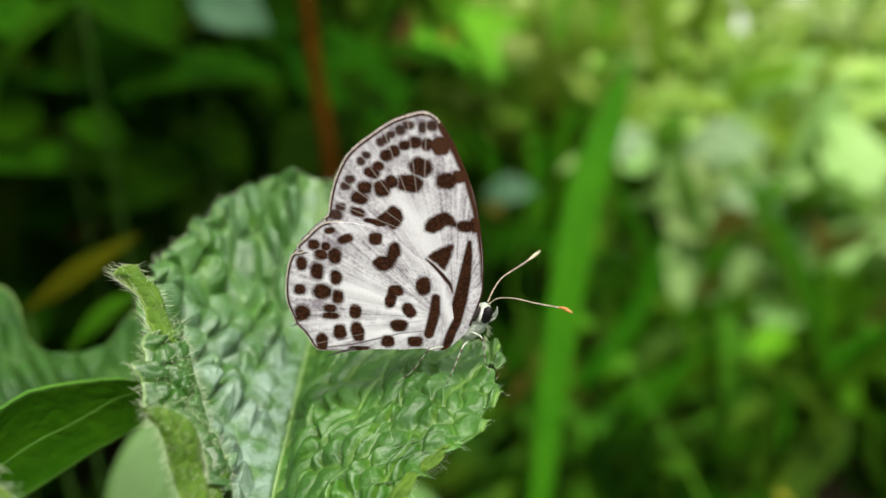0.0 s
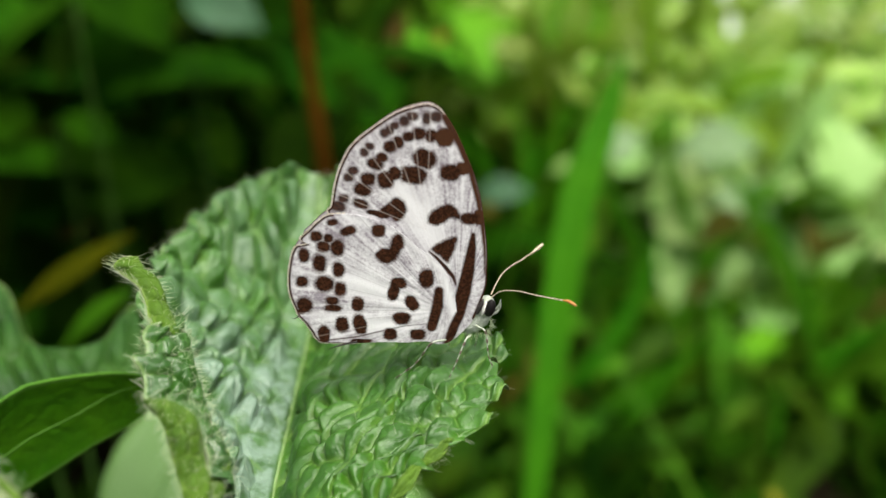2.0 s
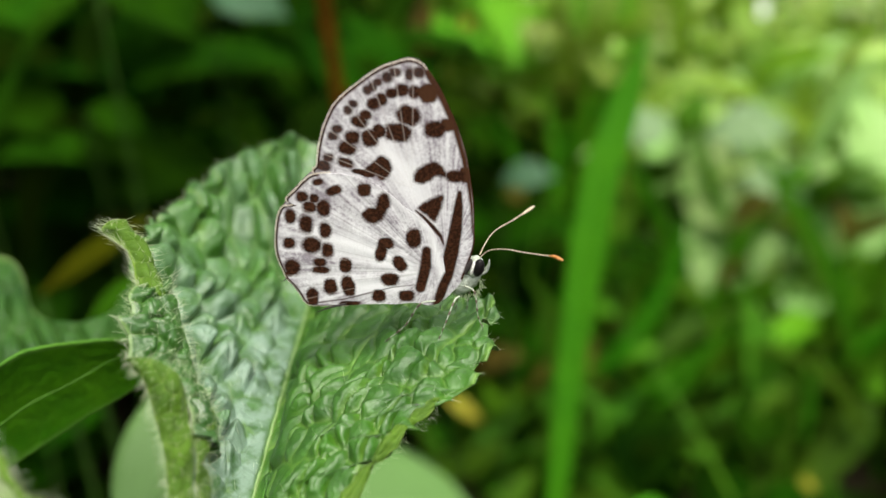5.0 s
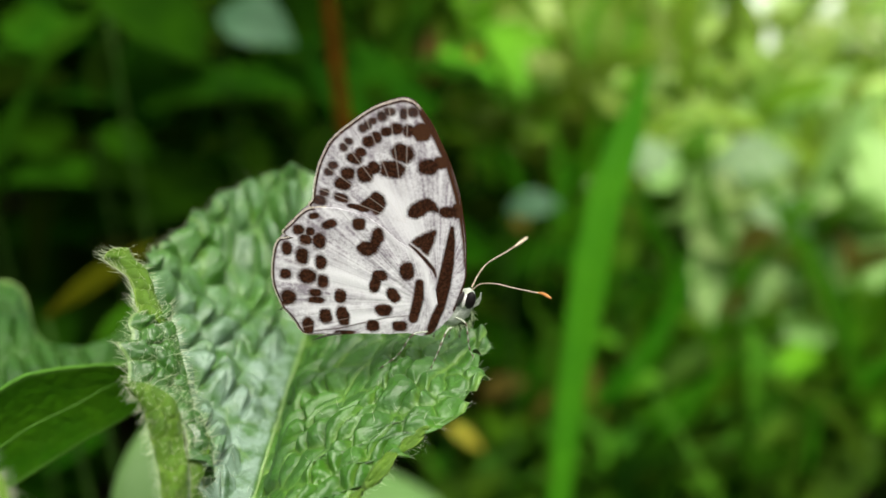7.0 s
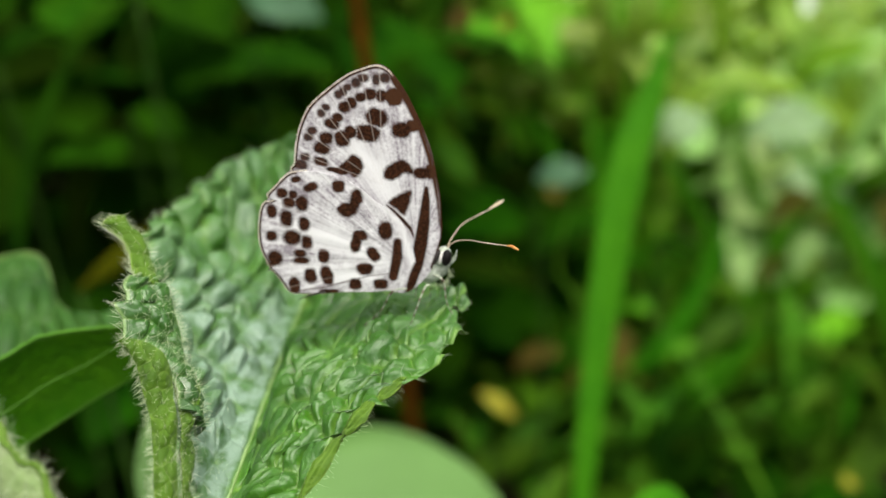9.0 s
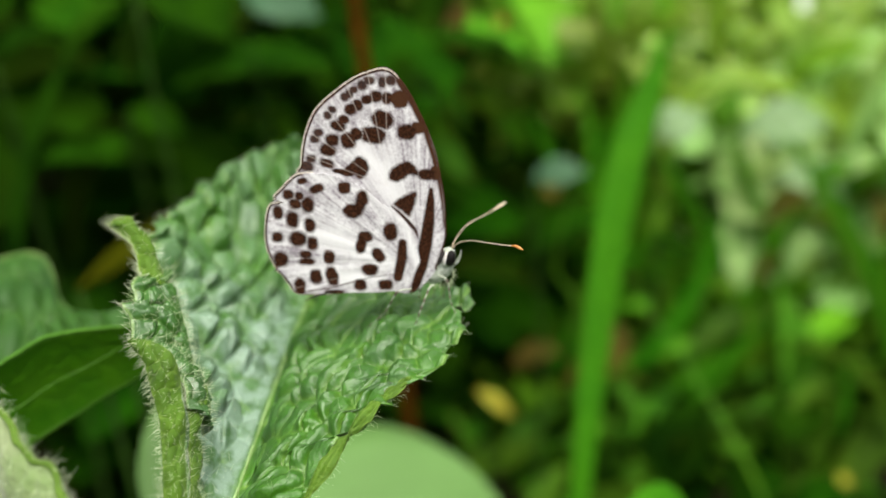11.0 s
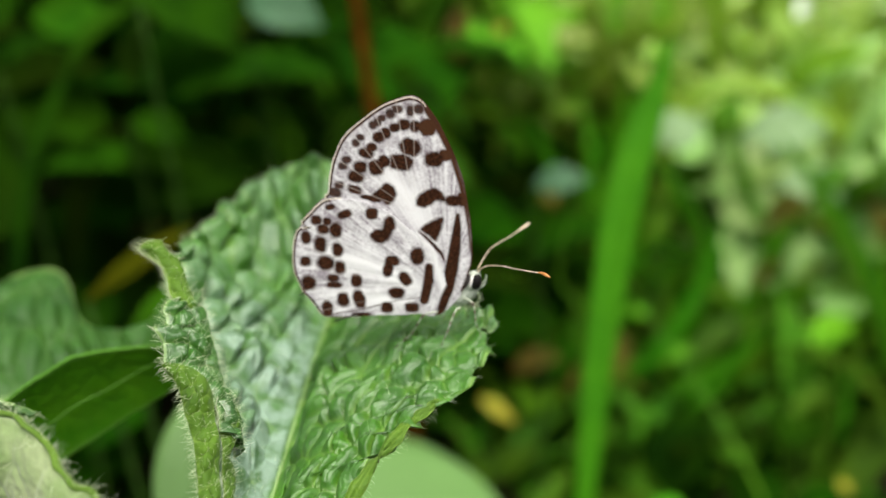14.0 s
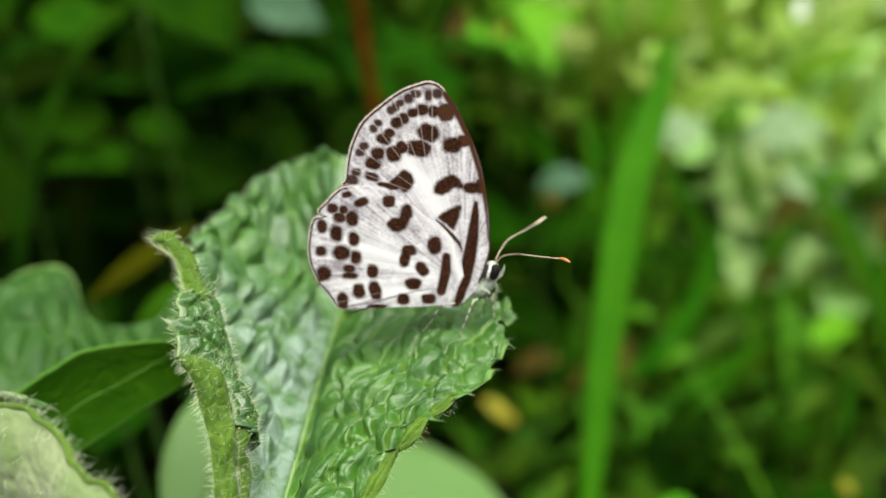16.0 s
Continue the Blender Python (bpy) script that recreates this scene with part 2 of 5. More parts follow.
def spline(points, n, closed=False):
    """n points along a Catmull-Rom curve through the given ones, evenly spaced by length."""
    p = np.asarray(points, dtype=float)
    if closed:
        q = np.vstack([p[-1], p, p[0], p[1]])
    else:
        q = np.vstack([2 * p[0] - p[1], p, 2 * p[-1] - p[-2]])
    out = []
    for i in range(1, len(q) - 2):
        t = np.linspace(0, 1, 24, endpoint=False)[:, None]
        a, b, c, d = q[i - 1], q[i], q[i + 1], q[i + 2]
        out.append(0.5 * (2 * b + (c - a) * t + (2 * a - 5 * b + 4 * c - d) * t ** 2 + (3 * b - a - 3 * c + d) * t ** 3))
    out = np.vstack(out + [p[:1] if closed else p[-1:]])
    s = np.concatenate([[0], np.cumsum(np.linalg.norm(np.diff(out, axis=0), axis=1))])
    want = np.linspace(0, s[-1], n + 1)[:-1] if closed else np.linspace(0, s[-1], n)
    return np.stack([np.interp(want, s, out[:, k]) for k in range(out.shape[1])], 1)


def grid_faces(nu, nv, wrap=False):
    f = []
    for i in range(nu - 1):
        for j in range(nv if wrap else nv - 1):
            k = (j + 1) % nv
            f.append((i * nv + j, i * nv + k, (i + 1) * nv + k, (i + 1) * nv + j))
    return f


def tube(points, radii, sides=8, n=24):
    """Points and faces of a round tapered tube along a curve (metres)."""
    p = spline(points, n)
    r = np.interp(np.linspace(0, 1, n), np.linspace(0, 1, len(radii)), radii)
    d = np.gradient(p, axis=0)
    d /= np.linalg.norm(d, axis=1)[:, None] + 1e-12
    up = np.array([0.31, 0.52, 0.79])
    a = np.cross(d, up)
    a /= np.linalg.norm(a, axis=1)[:, None] + 1e-12
    b = np.cross(d, a)
    w = np.linspace(0, 2 * np.pi, sides, endpoint=False)
    v = p[:, None] + r[:, None, None] * (np.cos(w)[None, :, None] * a[:, None] + np.sin(w)[None, :, None] * b[:, None])
    f = grid_faces(n, sides, True)
    f += [tuple(range(sides - 1, -1, -1)), tuple((n - 1) * sides + k for k in range(sides))]
    return v.reshape(-1, 3), f


def ball(centre, radii, turn=(0, 0, 0), rough=0.0, nu=18, nv=24):
    th, ph = np.linspace(0, np.pi, nu), np.linspace(0, 2 * np.pi, nv, endpoint=False)
    v = np.stack([np.outer(np.cos(th), np.ones(nv)), np.outer(np.sin(th), np.cos(ph)), np.outer(np.sin(th), np.sin(ph))], -1)
    v = v * (1 + rough * np.random.default_rng(4).normal(size=(nu, nv, 1)))
    v[0], v[-1] = v[0].mean(0), v[-1].mean(0)
    m = np.array(Euler([radians(a) for a in turn]).to_matrix())
    return (v.reshape(-1, 3) * np.array(radii)) @ m.T + np.array(centre), grid_faces(nu, nv, True)


def cells(p, size, seed, jitter=0.85):
    """Distances to the nearest and second nearest of jittered seeds on a plane."""
    q = p / size
    base = np.floor(q).astype(int)
    best = np.full((len(p), 2), 9.0)
    for dx in (-2, -1, 0, 1, 2):
        for dy in (-2, -1, 0, 1, 2):
            c = base + (dx, dy)
            h = np.sin(c[:, 0] * 127.1 + c[:, 1] * 311.7 + seed) * 43758.5453
            g = np.sin(c[:, 0] * 269.5 + c[:, 1] * 183.3 + seed * 1.7) * 24634.6345
            s = c + 0.5 + jitter * (np.stack([h - np.floor(h), g - np.floor(g)], 1) - 0.5)
            r = np.linalg.norm(q - s, axis=1)
            far = np.where(r < best[:, 0], best[:, 0], np.minimum(best[:, 1], r))
            best = np.stack([np.minimum(best[:, 0], r), far], 1)
    return best[:, 0], best[:, 1]


def puckers(a, b, step, seed, long=1.5, jitter=0.8):
    """Height 0..1 of the round domes between the net of veins, and how much of a vein a place is. a runs along the side veins, b across them."""
    near, far = cells(np.stack([a / long, b], 1), step, seed, jitter)
    gap = far - near
    fall = np.clip(gap / 0.42, 0, 1)
    dome = np.clip(1 - (near / 0.9) ** 2, 0, 1) ** 0.75 * fall * (2 - fall)
    fine_n, fine_f = cells(np.stack([a, b], 1), step * 0.36, seed + 5)
    dome = dome + 0.07 * np.clip(1 - (fine_n / 0.9) ** 2, 0, 1) * np.clip((fine_f - fine_n) / 0.4, 0, 1)
    return dome, np.exp(-(gap / 0.10) ** 2)


def hairs(name, roots, ways, length, radius, parent, label, seed, bend=0.35):
    """Fine tapering hairs, each bent a little, in one mesh."""
    rng = np.random.default_rng(seed)
    V, F = [], []
    for r, w in zip(roots, ways):
        w = np.asarray(w) + rng.normal(scale=0.28, size=3)
        w /= np.linalg.norm(w)
        L = length * rng.uniform(0.45, 1.25)
        side = np.cross(w, rng.normal(size=3))
        side /= np.linalg.norm(side)
        o = np.cross(w, side)
        k = len(V)
        mid = np.asarray(r) + w * L * 0.5
        tip = np.asarray(r) + w * L + side * L * bend * rng.uniform(0.2, 1)
        for c, rad in ((np.asarray(r) - w * radius, radius), (mid, radius * 0.7)):
            for g in range(3):
                V.append(c + rad * (side * math.cos(g * 2.094) + o * math.sin(g * 2.094)))
        V.append(tip)
        for g in range(3):
            h = (g + 1) % 3
            F.append((k + g, k + h, k + 3 + h, k + 3 + g))
            F.append((k + 3 + g, k + 3 + h, k + 6))
    return tagged(part(name, V, F, M_HAIR, parent, label), kind="stuff")


def blade_grid(base, tip, width, face=(0, -0.3, 1), bow=0.15, fold=0.2, peak=0.45, nu=28, nv=9, teeth=0.0, count=14, ripple=0.0, sharp=1.0):
    """A leaf blade from base to tip (mm): bowed along its length, folded along its midrib."""
    a, b = np.array(at(*base)), np.array(at(*tip))
    along = b - a
    L = np.linalg.norm(along)
    along /= L
    n = np.array(face, dtype=float)
    n -= along * n.dot(along)
    n /= np.linalg.norm(n)
    side = np.cross(along, n)
    u = np.linspace(0, 1, nu)
    k = math.log(0.5) / math.log(peak)
    w = np.sin(np.pi * np.clip(u, 0.0, 1) ** k) ** sharp
    w = np.maximum(w, 0.02) * width / 2000
    w = w * (1 + teeth * np.abs(np.sin(np.pi * count * u)))
    v = np.linspace(-1, 1, nv)
    U, V = np.meshgrid(u, v, indexing="ij")
    h = bow * L * 4 * U * (1 - U) + fold * np.abs(V) * w[:, None] + ripple * np.sin(U * 21 + V * 2) * np.abs(V) * w[:, None]
    p = a + along * (U * L)[..., None] + side * (V * w[:, None])[..., None] + n * h[..., None]
    return p.reshape(-1, 3), grid_faces(nu, nv), p[:, nv // 2]

# ---- ground ----
gx = np.concatenate([-np.geomspace(60, 0.6, 26), np.linspace(-0.55, 0.55, 23), np.geomspace(0.6, 60, 26)])
gy = np.concatenate([-np.geomspace(60, 0.6, 20), np.linspace(-0.5, 2.5, 50), np.geomspace(2.6, 60, 26)])
gv = [(x, y, 0.012 * noise.noise((x * 6, y * 6, 0)) if abs(x) < 4 and abs(y) < 4 else 0.0) for x in gx for y in gy]
ground = part("ground", gv, [tuple(reversed(f)) for f in grid_faces(len(gx), len(gy))], M_SOIL)
tagged(ground, "dark damp soil under the undergrowth", "ground", kind="structure")


# ---- the hairy plant that the butterfly sits on ----
plant = empty("leafy_plant", at(-10, 33, -1000 * EYE))
tagged(plant, "hairy green plant with puckered toothed leaves", "plant")
rng = np.random.default_rng(7)

stem_v, stem_f = tube([at(-10, 33, -1000 * EYE - 3), at(-12, 30, -200), at(-10, 31, -110), at(-10.5, 36, -46)], (0.0030, 0.0026, 0.0022, 0.0016), 10, 40)
part("stem", stem_v, stem_f, M_STEM, plant, "thick green hairy stem")

MIDRIB_X = -10.7


def leaf_height(x, y):
    """The folded blade: a steep bowl on one side of the midrib, a flatter shoulder on the other, the far end turned up."""
    d = x - MIDRIB_X
    right = 7.4 * (1 - np.exp(-np.maximum(d, 0) / 6.0))
    left = 0.075 * np.minimum(d, 0) ** 2 + 0.15 * np.abs(np.minimum(d, 0))
    right = right - 1.25 * np.exp(-((d - 1.0) / 0.75) ** 2) + 0.1 * np.exp(-((d + 0.3) / 0.5) ** 2)
    turned_up = 1.15 * np.log1p(np.exp((y - 74) / 1.2))
    droop = -0.026 * np.maximum(53 - y, 0) ** 2 * np.clip(d / 5, 0, 1)
    return -38.7 - 0.05 * np.maximum(62 - y, 0) + left + right + turned_up + droop


outline = [(-10.5, 35), (-7.5, 39.5), (-5.2, 43.2), (-4.4, 44.6), (-3.9, 46.1), (-2.4, 46.4), (-1.9, 47.7), (-0.9, 47.6), (-0.4, 48.9), (0.7, 48.9), (1.3, 49.9), (2.5, 50.1), (2.6, 50.9),
           (1.9, 51.7), (2.5, 52.2), (3.5, 52.9), (3.7, 53.7), (3.3, 54.9), (3.0, 56.3), (3.7, 57.0), (3.9, 57.8), (3.3, 59.0), (2.4, 60), (1.0, 62.5), (-2.4, 69),
           (-6, 77), (-9, 83.3), (-12.2, 84.3), (-14.7, 82.9), (-16.8, 80.8), (-18.3, 78.6), (-19.6, 76), (-20.4, 73), (-20.7, 69), (-20.8, 64), (-19.8, 59), (-17.6, 54), (-13.8, 47), (-11.4, 38)]
NY, NU = 520, 381
dense = spline(outline, 4000, True)
low, high = int(dense[:, 1].argmin()), int(dense[:, 1].argmax())
dense = np.roll(dense, -low, 0)
high = (high - low) % 4000
out_n = np.roll(dense, -1, 0) - np.roll(dense, 1, 0)
out_n = np.stack([out_n[:, 1], -out_n[:, 0]], 1) / np.linalg.norm(out_n, axis=1)[:, None]
arc = np.arange(4000) / 4000
tooth_left = 0.42 * np.sqrt(np.sin(np.pi * 46 * arc + 1.6 * np.sin(11 * np.pi * arc)) ** 2 + 0.04) - 0.25
tooth_right = 0.16 * np.sin(2 * np.pi * 95 * arc + 2 * np.sin(17 * np.pi * arc))
row_y = dense[0, 1] + 0.02 + (dense[high, 1] - dense[0, 1] - 0.04) * (0.5 - 0.5 * np.cos(np.pi * np.linspace(0.02, 0.98, NY)))
sides = {}
for key, sel in (("right", np.arange(0, high)), ("left", np.arange(3999, high, -1))):
    yy = np.maximum.accumulate(dense[sel, 1] + np.arange(len(sel)) * 1e-7)
    cut = tooth_right if key == "right" else tooth_left
    sides[key] = [np.interp(row_y, yy, q) for q in (dense[sel, 0], out_n[sel, 0] * cut[sel], out_n[sel, 1] * cut[sel], out_n[sel, 0], out_n[sel, 1])]
u = np.linspace(-1, 1, NU)
rib_x = np.clip(MIDRIB_X, sides["left"][0] + 0.05, sides["right"][0] - 0.05)
reach = np.abs(u) ** 0.9
is_left = u < 0
X = np.where(is_left[None], rib_x[:, None] + (sides["left"][0] - rib_x)[:, None] * reach, rib_x[:, None] + (sides["right"][0] - rib_x)[:, None] * reach)
X = X + reach ** 7 * np.where(is_left[None], sides["left"][1][:, None], sides["right"][1][:, None])
Y = row_y[:, None] + reach ** 7 * np.where(is_left[None], sides["left"][2][:, None], sides["right"][2][:, None])
xy = np.stack([X, Y], -1).reshape(-1, 2)
d = xy[:, 0] - MIDRIB_X
slant = np.radians(31)
along = np.abs(d) * math.sin(slant) + xy[:, 1] * math.cos(slant)
across = -np.abs(d) * math.cos(slant) + xy[:, 1] * math.sin(slant)
dome, vein = puckers(along + 0.5 * np.sin(across * 0.9), across + 0.3 * np.sin(along * 0.8) + 0.25 * np.sin(along * 1.9 + across), 1.45, 3.1, 1.75, 0.85)
dome_l, vein_l = puckers(d - 0.12 * xy[:, 1], 0.55 * xy[:, 1] + 0.2 * d, 1.55, 6.3, 1.0, 0.85)
dome, vein = np.where(d < 0, dome_l, dome), np.where(d < 0, vein_l, vein)
side = np.abs(((across + 0.3 * np.sin(along * 0.8)) / 3.0) % 1 - 0.5) * 3.0
side_vein = np.exp(-((1.5 - side) / 0.12) ** 2)
rib = np.exp(-(d / 0.16) ** 2)
edge = np.tile(reach, NY)
calm = 1 - np.where(d < 0, 0.9, 1.0) * np.exp(-(d / np.where(d < 0, 2.1, 0.4)) ** 4)
crinkle = np.array([noise.fractal((q[0] * 2.2, q[1] * 2.2, 0.0), 0.7, 2.0, 4) for q in xy])
swell = np.array([noise.noise((q[0] * 0.33, q[1] * 0.24, 5.0)) for q in xy])
tall = np.where(d < 0, 1.05, 0.66) * np.clip(1 + 1.5 * swell, 0.25, 1.7)
lift = (tall * dome * (1 - np.where(d < 0, 0.3, 0.85) * side_vein) + 0.045 * crinkle) * calm * np.clip((1.02 - edge) * 22, 0.12, 1)
z = leaf_height(xy[:, 0], xy[:, 1]) - 0.4 * np.clip((xy[:, 1] - 64) / 8, 0, 1)
z = z + np.where(d < 0, 0.12, 0.40) * np.clip((edge - 0.86) / 0.14, 0, 1) * np.sin(xy[:, 1] * 2.2 + 1.3 * xy[:, 0])
flat = np.stack([xy[:, 0], xy[:, 1], z], 1)
step = 0.02
slope_x = (leaf_height(xy[:, 0] + step, xy[:, 1]) - leaf_height(xy[:, 0] - step, xy[:, 1])) / (2 * step)
slope_y = (leaf_height(xy[:, 0], xy[:, 1] + step) - leaf_height(xy[:, 0], xy[:, 1] - step)) / (2 * step)
up = np.stack([-np.clip(slope_x, -2, 2), -slope_y, np.ones(len(z))], 1)
up /= np.linalg.norm(up, axis=1)[:, None]
leaf_v = flat + up * lift[:, None]
vein_all = np.clip(np.maximum.reduce([0.35 * vein, 0.8 * side_vein, 0.7 * rib]), 0, 1) * np.where(d < 0, 0.5, 0.85)
# Left half paler: reflected sky put into the colour, with some real down.
sheen_and_down = np.clip(-d / 0.3, 0.05, 1) * (1 + 0.9 * np.exp(-((d + 1.6) / 1.3) ** 2)) * np.clip((76 - xy[:, 1]) / 14, 0.25, 1) * np.clip((xy[:, 0] + 21.5) / 4, 0.3, 1)
faces = grid_faces(NY, NU)
leaf = part("leaf", [at(*v) for v in leaf_v], faces, M_LEAF, plant, "broad folded puckered leaf, toothed and hairy at its margin", attrs={"vein": vein_all, "sheen_and_down": sheen_and_down})
thick(leaf, 0.05)

ys = np.linspace(35, 83, 30)
rv, rf = tube([at(MIDRIB_X, y, float(leaf_height(np.array(MIDRIB_X), np.array(y))) + 0.02) for y in ys], (0.00013, 0.00011, 0.0001, 0.00007), 8, 60)
part("midrib", rv, rf, M_RIB, leaf, "pale raised midrib")
pv, pf = tube([at(-10.5, 36, -46), at(-10.6, 35, -42), at(-10.7, 35.5, -40)], (0.0014, 0.0009, 0.0007), 8, 12)
part("petiole", pv, pf, M_STEM, plant)

P3 = leaf_v.reshape(NY, NU, 3)
roots, ways = [], []
for k in range(NY):
    for col, key in ((0, "left"), (-1, "right")):
        if rng.random() < 0.4:
            roots.append(at(*P3[k, col]))
            ways.append((sides[key][3][k], sides[key][4][k], 0.35 + 0.3 * rng.normal()))
hairs("margin_hair", roots, ways, 0.0006, 0.000008, leaf, "short white hairs along the margin", 11)
pick = rng.integers(0, NY * NU, 420)
hairs("surface_hair", [at(*leaf_v[i]) for i in pick], [(0.25 * rng.normal(), 0.25 * rng.normal(), 1) for _ in pick], 0.0008, 0.00001, leaf, "sparse fine hairs on the upper face", 12)


def sheet(name, left, right, bulge, material, parent, label, seed, nu=150, nv=46, step=1.1, relief=0.3, hair=0.0010, tufts=(1, 1, 1), mm=0.12, rim=0.9, thin=0.000014, net=0.5, deep=1.0, wave=0.0):
    """A puckered piece of leaf between two edges (mm), swelling towards the open side, with hairs along both edges and on its face. deep: how far the domes are drawn out across; wave: how much it undulates."""
    a, b = spline(left, nu), spline(right, nu)
    v = np.linspace(0, 1, nv)
    p = a[:, None] + (b - a)[:, None] * v[None, :, None]
    n = np.cross(np.gradient(p, axis=0), np.gradient(p, axis=1))
    n /= np.linalg.norm(n, axis=2)[..., None] + 1e-9
    n *= -np.sign((n * p).sum(2).mean())
    width = np.linalg.norm(b - a, axis=1)
    s = np.concatenate([[0], np.cumsum(np.linalg.norm(np.diff((a + b) / 2, axis=0), axis=1))])
    U, V = np.meshgrid(s, v, indexing="ij")
    W = V * width[:, None]
    dome, vn = (q.reshape(nu, nv) for q in puckers(U.ravel(), W.ravel() / deep, step, seed, 1.2))
    fine = np.array([noise.fractal((x * 1.8, y * 1.8, seed), 0.9, 2.0, 4) for x, y in zip(U.ravel(), W.ravel())]).reshape(nu, nv)
    soft = np.clip(6 * V * (1 - V), 0, 1)
    rise = bulge * 4 * V * (1 - V) * width[:, None] + (relief * dome + 0.12 * relief * fine) * soft + 0.04 * fine
    rise = rise + wave * np.sin(1.9 * U + 2.5 * V + seed) * (0.35 + V) * width[:, None]
    p = p + n * rise[..., None]
    edge_vein = np.where((V < 0.035) | (V > 0.965), rim, 0)
    mesh = part(name, [at(*q) for q in p.reshape(-1, 3)], grid_faces(nu, nv), material, parent, label, attrs={"vein": np.maximum(net * vn, edge_vein).ravel(), "sheen_and_down": np.zeros(nu * nv)})
    thick(mesh, mm)
    r = np.random.default_rng(int(seed * 10))
    roots, ways = [], []
    for i in range(nu):
        out = (a[i] - b[i]) / (width[i] + 1e-9)
        for j, count, way in ((0, tufts[0], out + 0.4 * n[i, 0]), (nv - 1, tufts[1], -out + 0.5 * n[i, -1])):
            for _ in range(int(count + r.random())):
                roots.append(at(*p[i, j]))
                ways.append(way)
        for _ in range(int(tufts[2] + r.random())):
            j = r.integers(1, nv - 1)
            roots.append(at(*p[i, j]))
            ways.append(n[i, j] + 0.7 * r.normal(size=3))
    if roots:
        hairs("hair", roots, ways, hair, thin, mesh, "white bristly hairs", int(seed * 10) + 3)
    return mesh


# the margin on one side is rolled over the blade: a tongue at the top, then a puckered piece, then two smooth folds
sheet("curled_tongue", [(-18.7, 56.0, -24.8), (-19.3, 55.7, -24.9), (-19.6, 55.4, -25.2), (-19.2, 55.2, -25.5), (-18.2, 54.6, -26.1), (-17.5, 53.8, -26.7), (-17.2, 53.0, -27.3), (-16.7, 52.2, -27.9)],
      [(-18.6, 56.2, -25.0), (-18.2, 56.0, -25.4), (-17.6, 55.6, -26.1), (-17.0, 55.1, -26.7), (-16.5, 54.4, -27.3), (-16.1, 53.6, -27.9), (-15.7, 52.8, -28.4), (-15.3, 52.0, -28.9)],
      0.28, M_CURL, plant, "yellow-green curled tip of the leaf edge with bristles", 2.3, nu=120, nv=34, step=0.85, relief=0.2, hair=0.0009, tufts=(1.2, 0.6, 0.4), wave=0.08)
sheet("puckered_edge", [(-16.3, 52.2, -27.2), (-16.9, 51.6, -27.2), (-17.1, 50.9, -27.5), (-16.8, 50.5, -28.0), (-16.9, 50.1, -28.3), (-17.3, 49.5, -28.1), (-16.8, 49.2, -28.8), (-16.6, 48.7, -29.4),
                        (-16.4, 48.1, -29.9), (-15.3, 47.6, -30.4), (-14.0, 47.0, -31.0), (-13.0, 46.2, -31.9), (-12.6, 45.0, -32.7)],
      [(-16.2, 54.5, -28.1), (-15.8, 54.0, -28.6), (-15.4, 53.4, -29.3), (-14.9, 52.6, -30.0), (-14.5, 51.8, -30.6), (-14.1, 51.0, -31.3), (-13.8, 50.3, -32.0), (-13.5, 49.5, -32.6), (-13.1, 48.6, -33.5), (-12.7, 47.6, -34.3), (-12.3, 46.2, -35.4)],
      0.10, M_EDGE, plant, "dark green puckered edge with pale teeth", 5.9, nu=220, nv=90, step=1.25, relief=0.6, hair=0.0009, tufts=(0.8, 0.9, 2.6), net=0.6, rim=0.6)
sheet("folded_edge", [(-15.8, 46.2, -28.8), (-15.4, 46.0, -29.2), (-14.9, 45.6, -29.6), (-14.5, 45.1, -30.3), (-14.2, 44.5, -31.1), (-13.8, 43.8, -31.8), (-13.4, 43.0, -32.3), (-13.1, 42.0, -33.2), (-12.7, 40.5, -34.1), (-12.2, 38.5, -35.8), (-11.6, 36.6, -38.5)],
      [(-15.7, 46.3, -28.8), (-14.7, 46.3, -28.9), (-13.8, 46.2, -29.3), (-13.3, 46.0, -29.8), (-12.9, 45.5, -30.6), (-12.7, 44.9, -31.4), (-12.5, 44.2, -32.0), (-12.2, 43.4, -32.6), (-12.0, 42.2, -33.6), (-11.7, 40.8, -34.4), (-11.1, 38.8, -36.0), (-10.7, 36.8, -38.7)],
      0.16, M_CURL, plant, "yellow-green folded leaf edge with fine bristles", 7.1, nu=220, nv=44, step=0.8, relief=0.16, hair=0.0008, tufts=(1.0, 0.4, 1.2), rim=0.25, wave=0.16)
sheet("folded_edge", [(-13.3, 46.6, -31.7), (-13.1, 46.2, -32.3), (-12.8, 45.7, -32.8), (-12.6, 45.1, -33.3), (-12.4, 44.2, -33.9), (-12.1, 43.0, -34.7), (-11.6, 40.6, -36.2), (-11.1, 37.8, -38.4)],
      [(-13.0, 46.9, -31.9), (-12.3, 47.6, -32.7), (-12.3, 47.2, -33.2), (-12.3, 46.6, -33.7), (-12.3, 45.8, -34.3), (-12.2, 45.0, -34.8), (-12.1, 44.0, -35.5), (-11.3, 41.2, -36.8), (-10.8, 38.2, -38.7)],
      0.12, M_CURL, plant, "yellow-green folded leaf edge with fine bristles", 8.3, nu=150, nv=30, step=0.6, relief=0.12, hair=0.0008, tufts=(0.4, 1.0, 1.0), rim=0.3, wave=0.14)
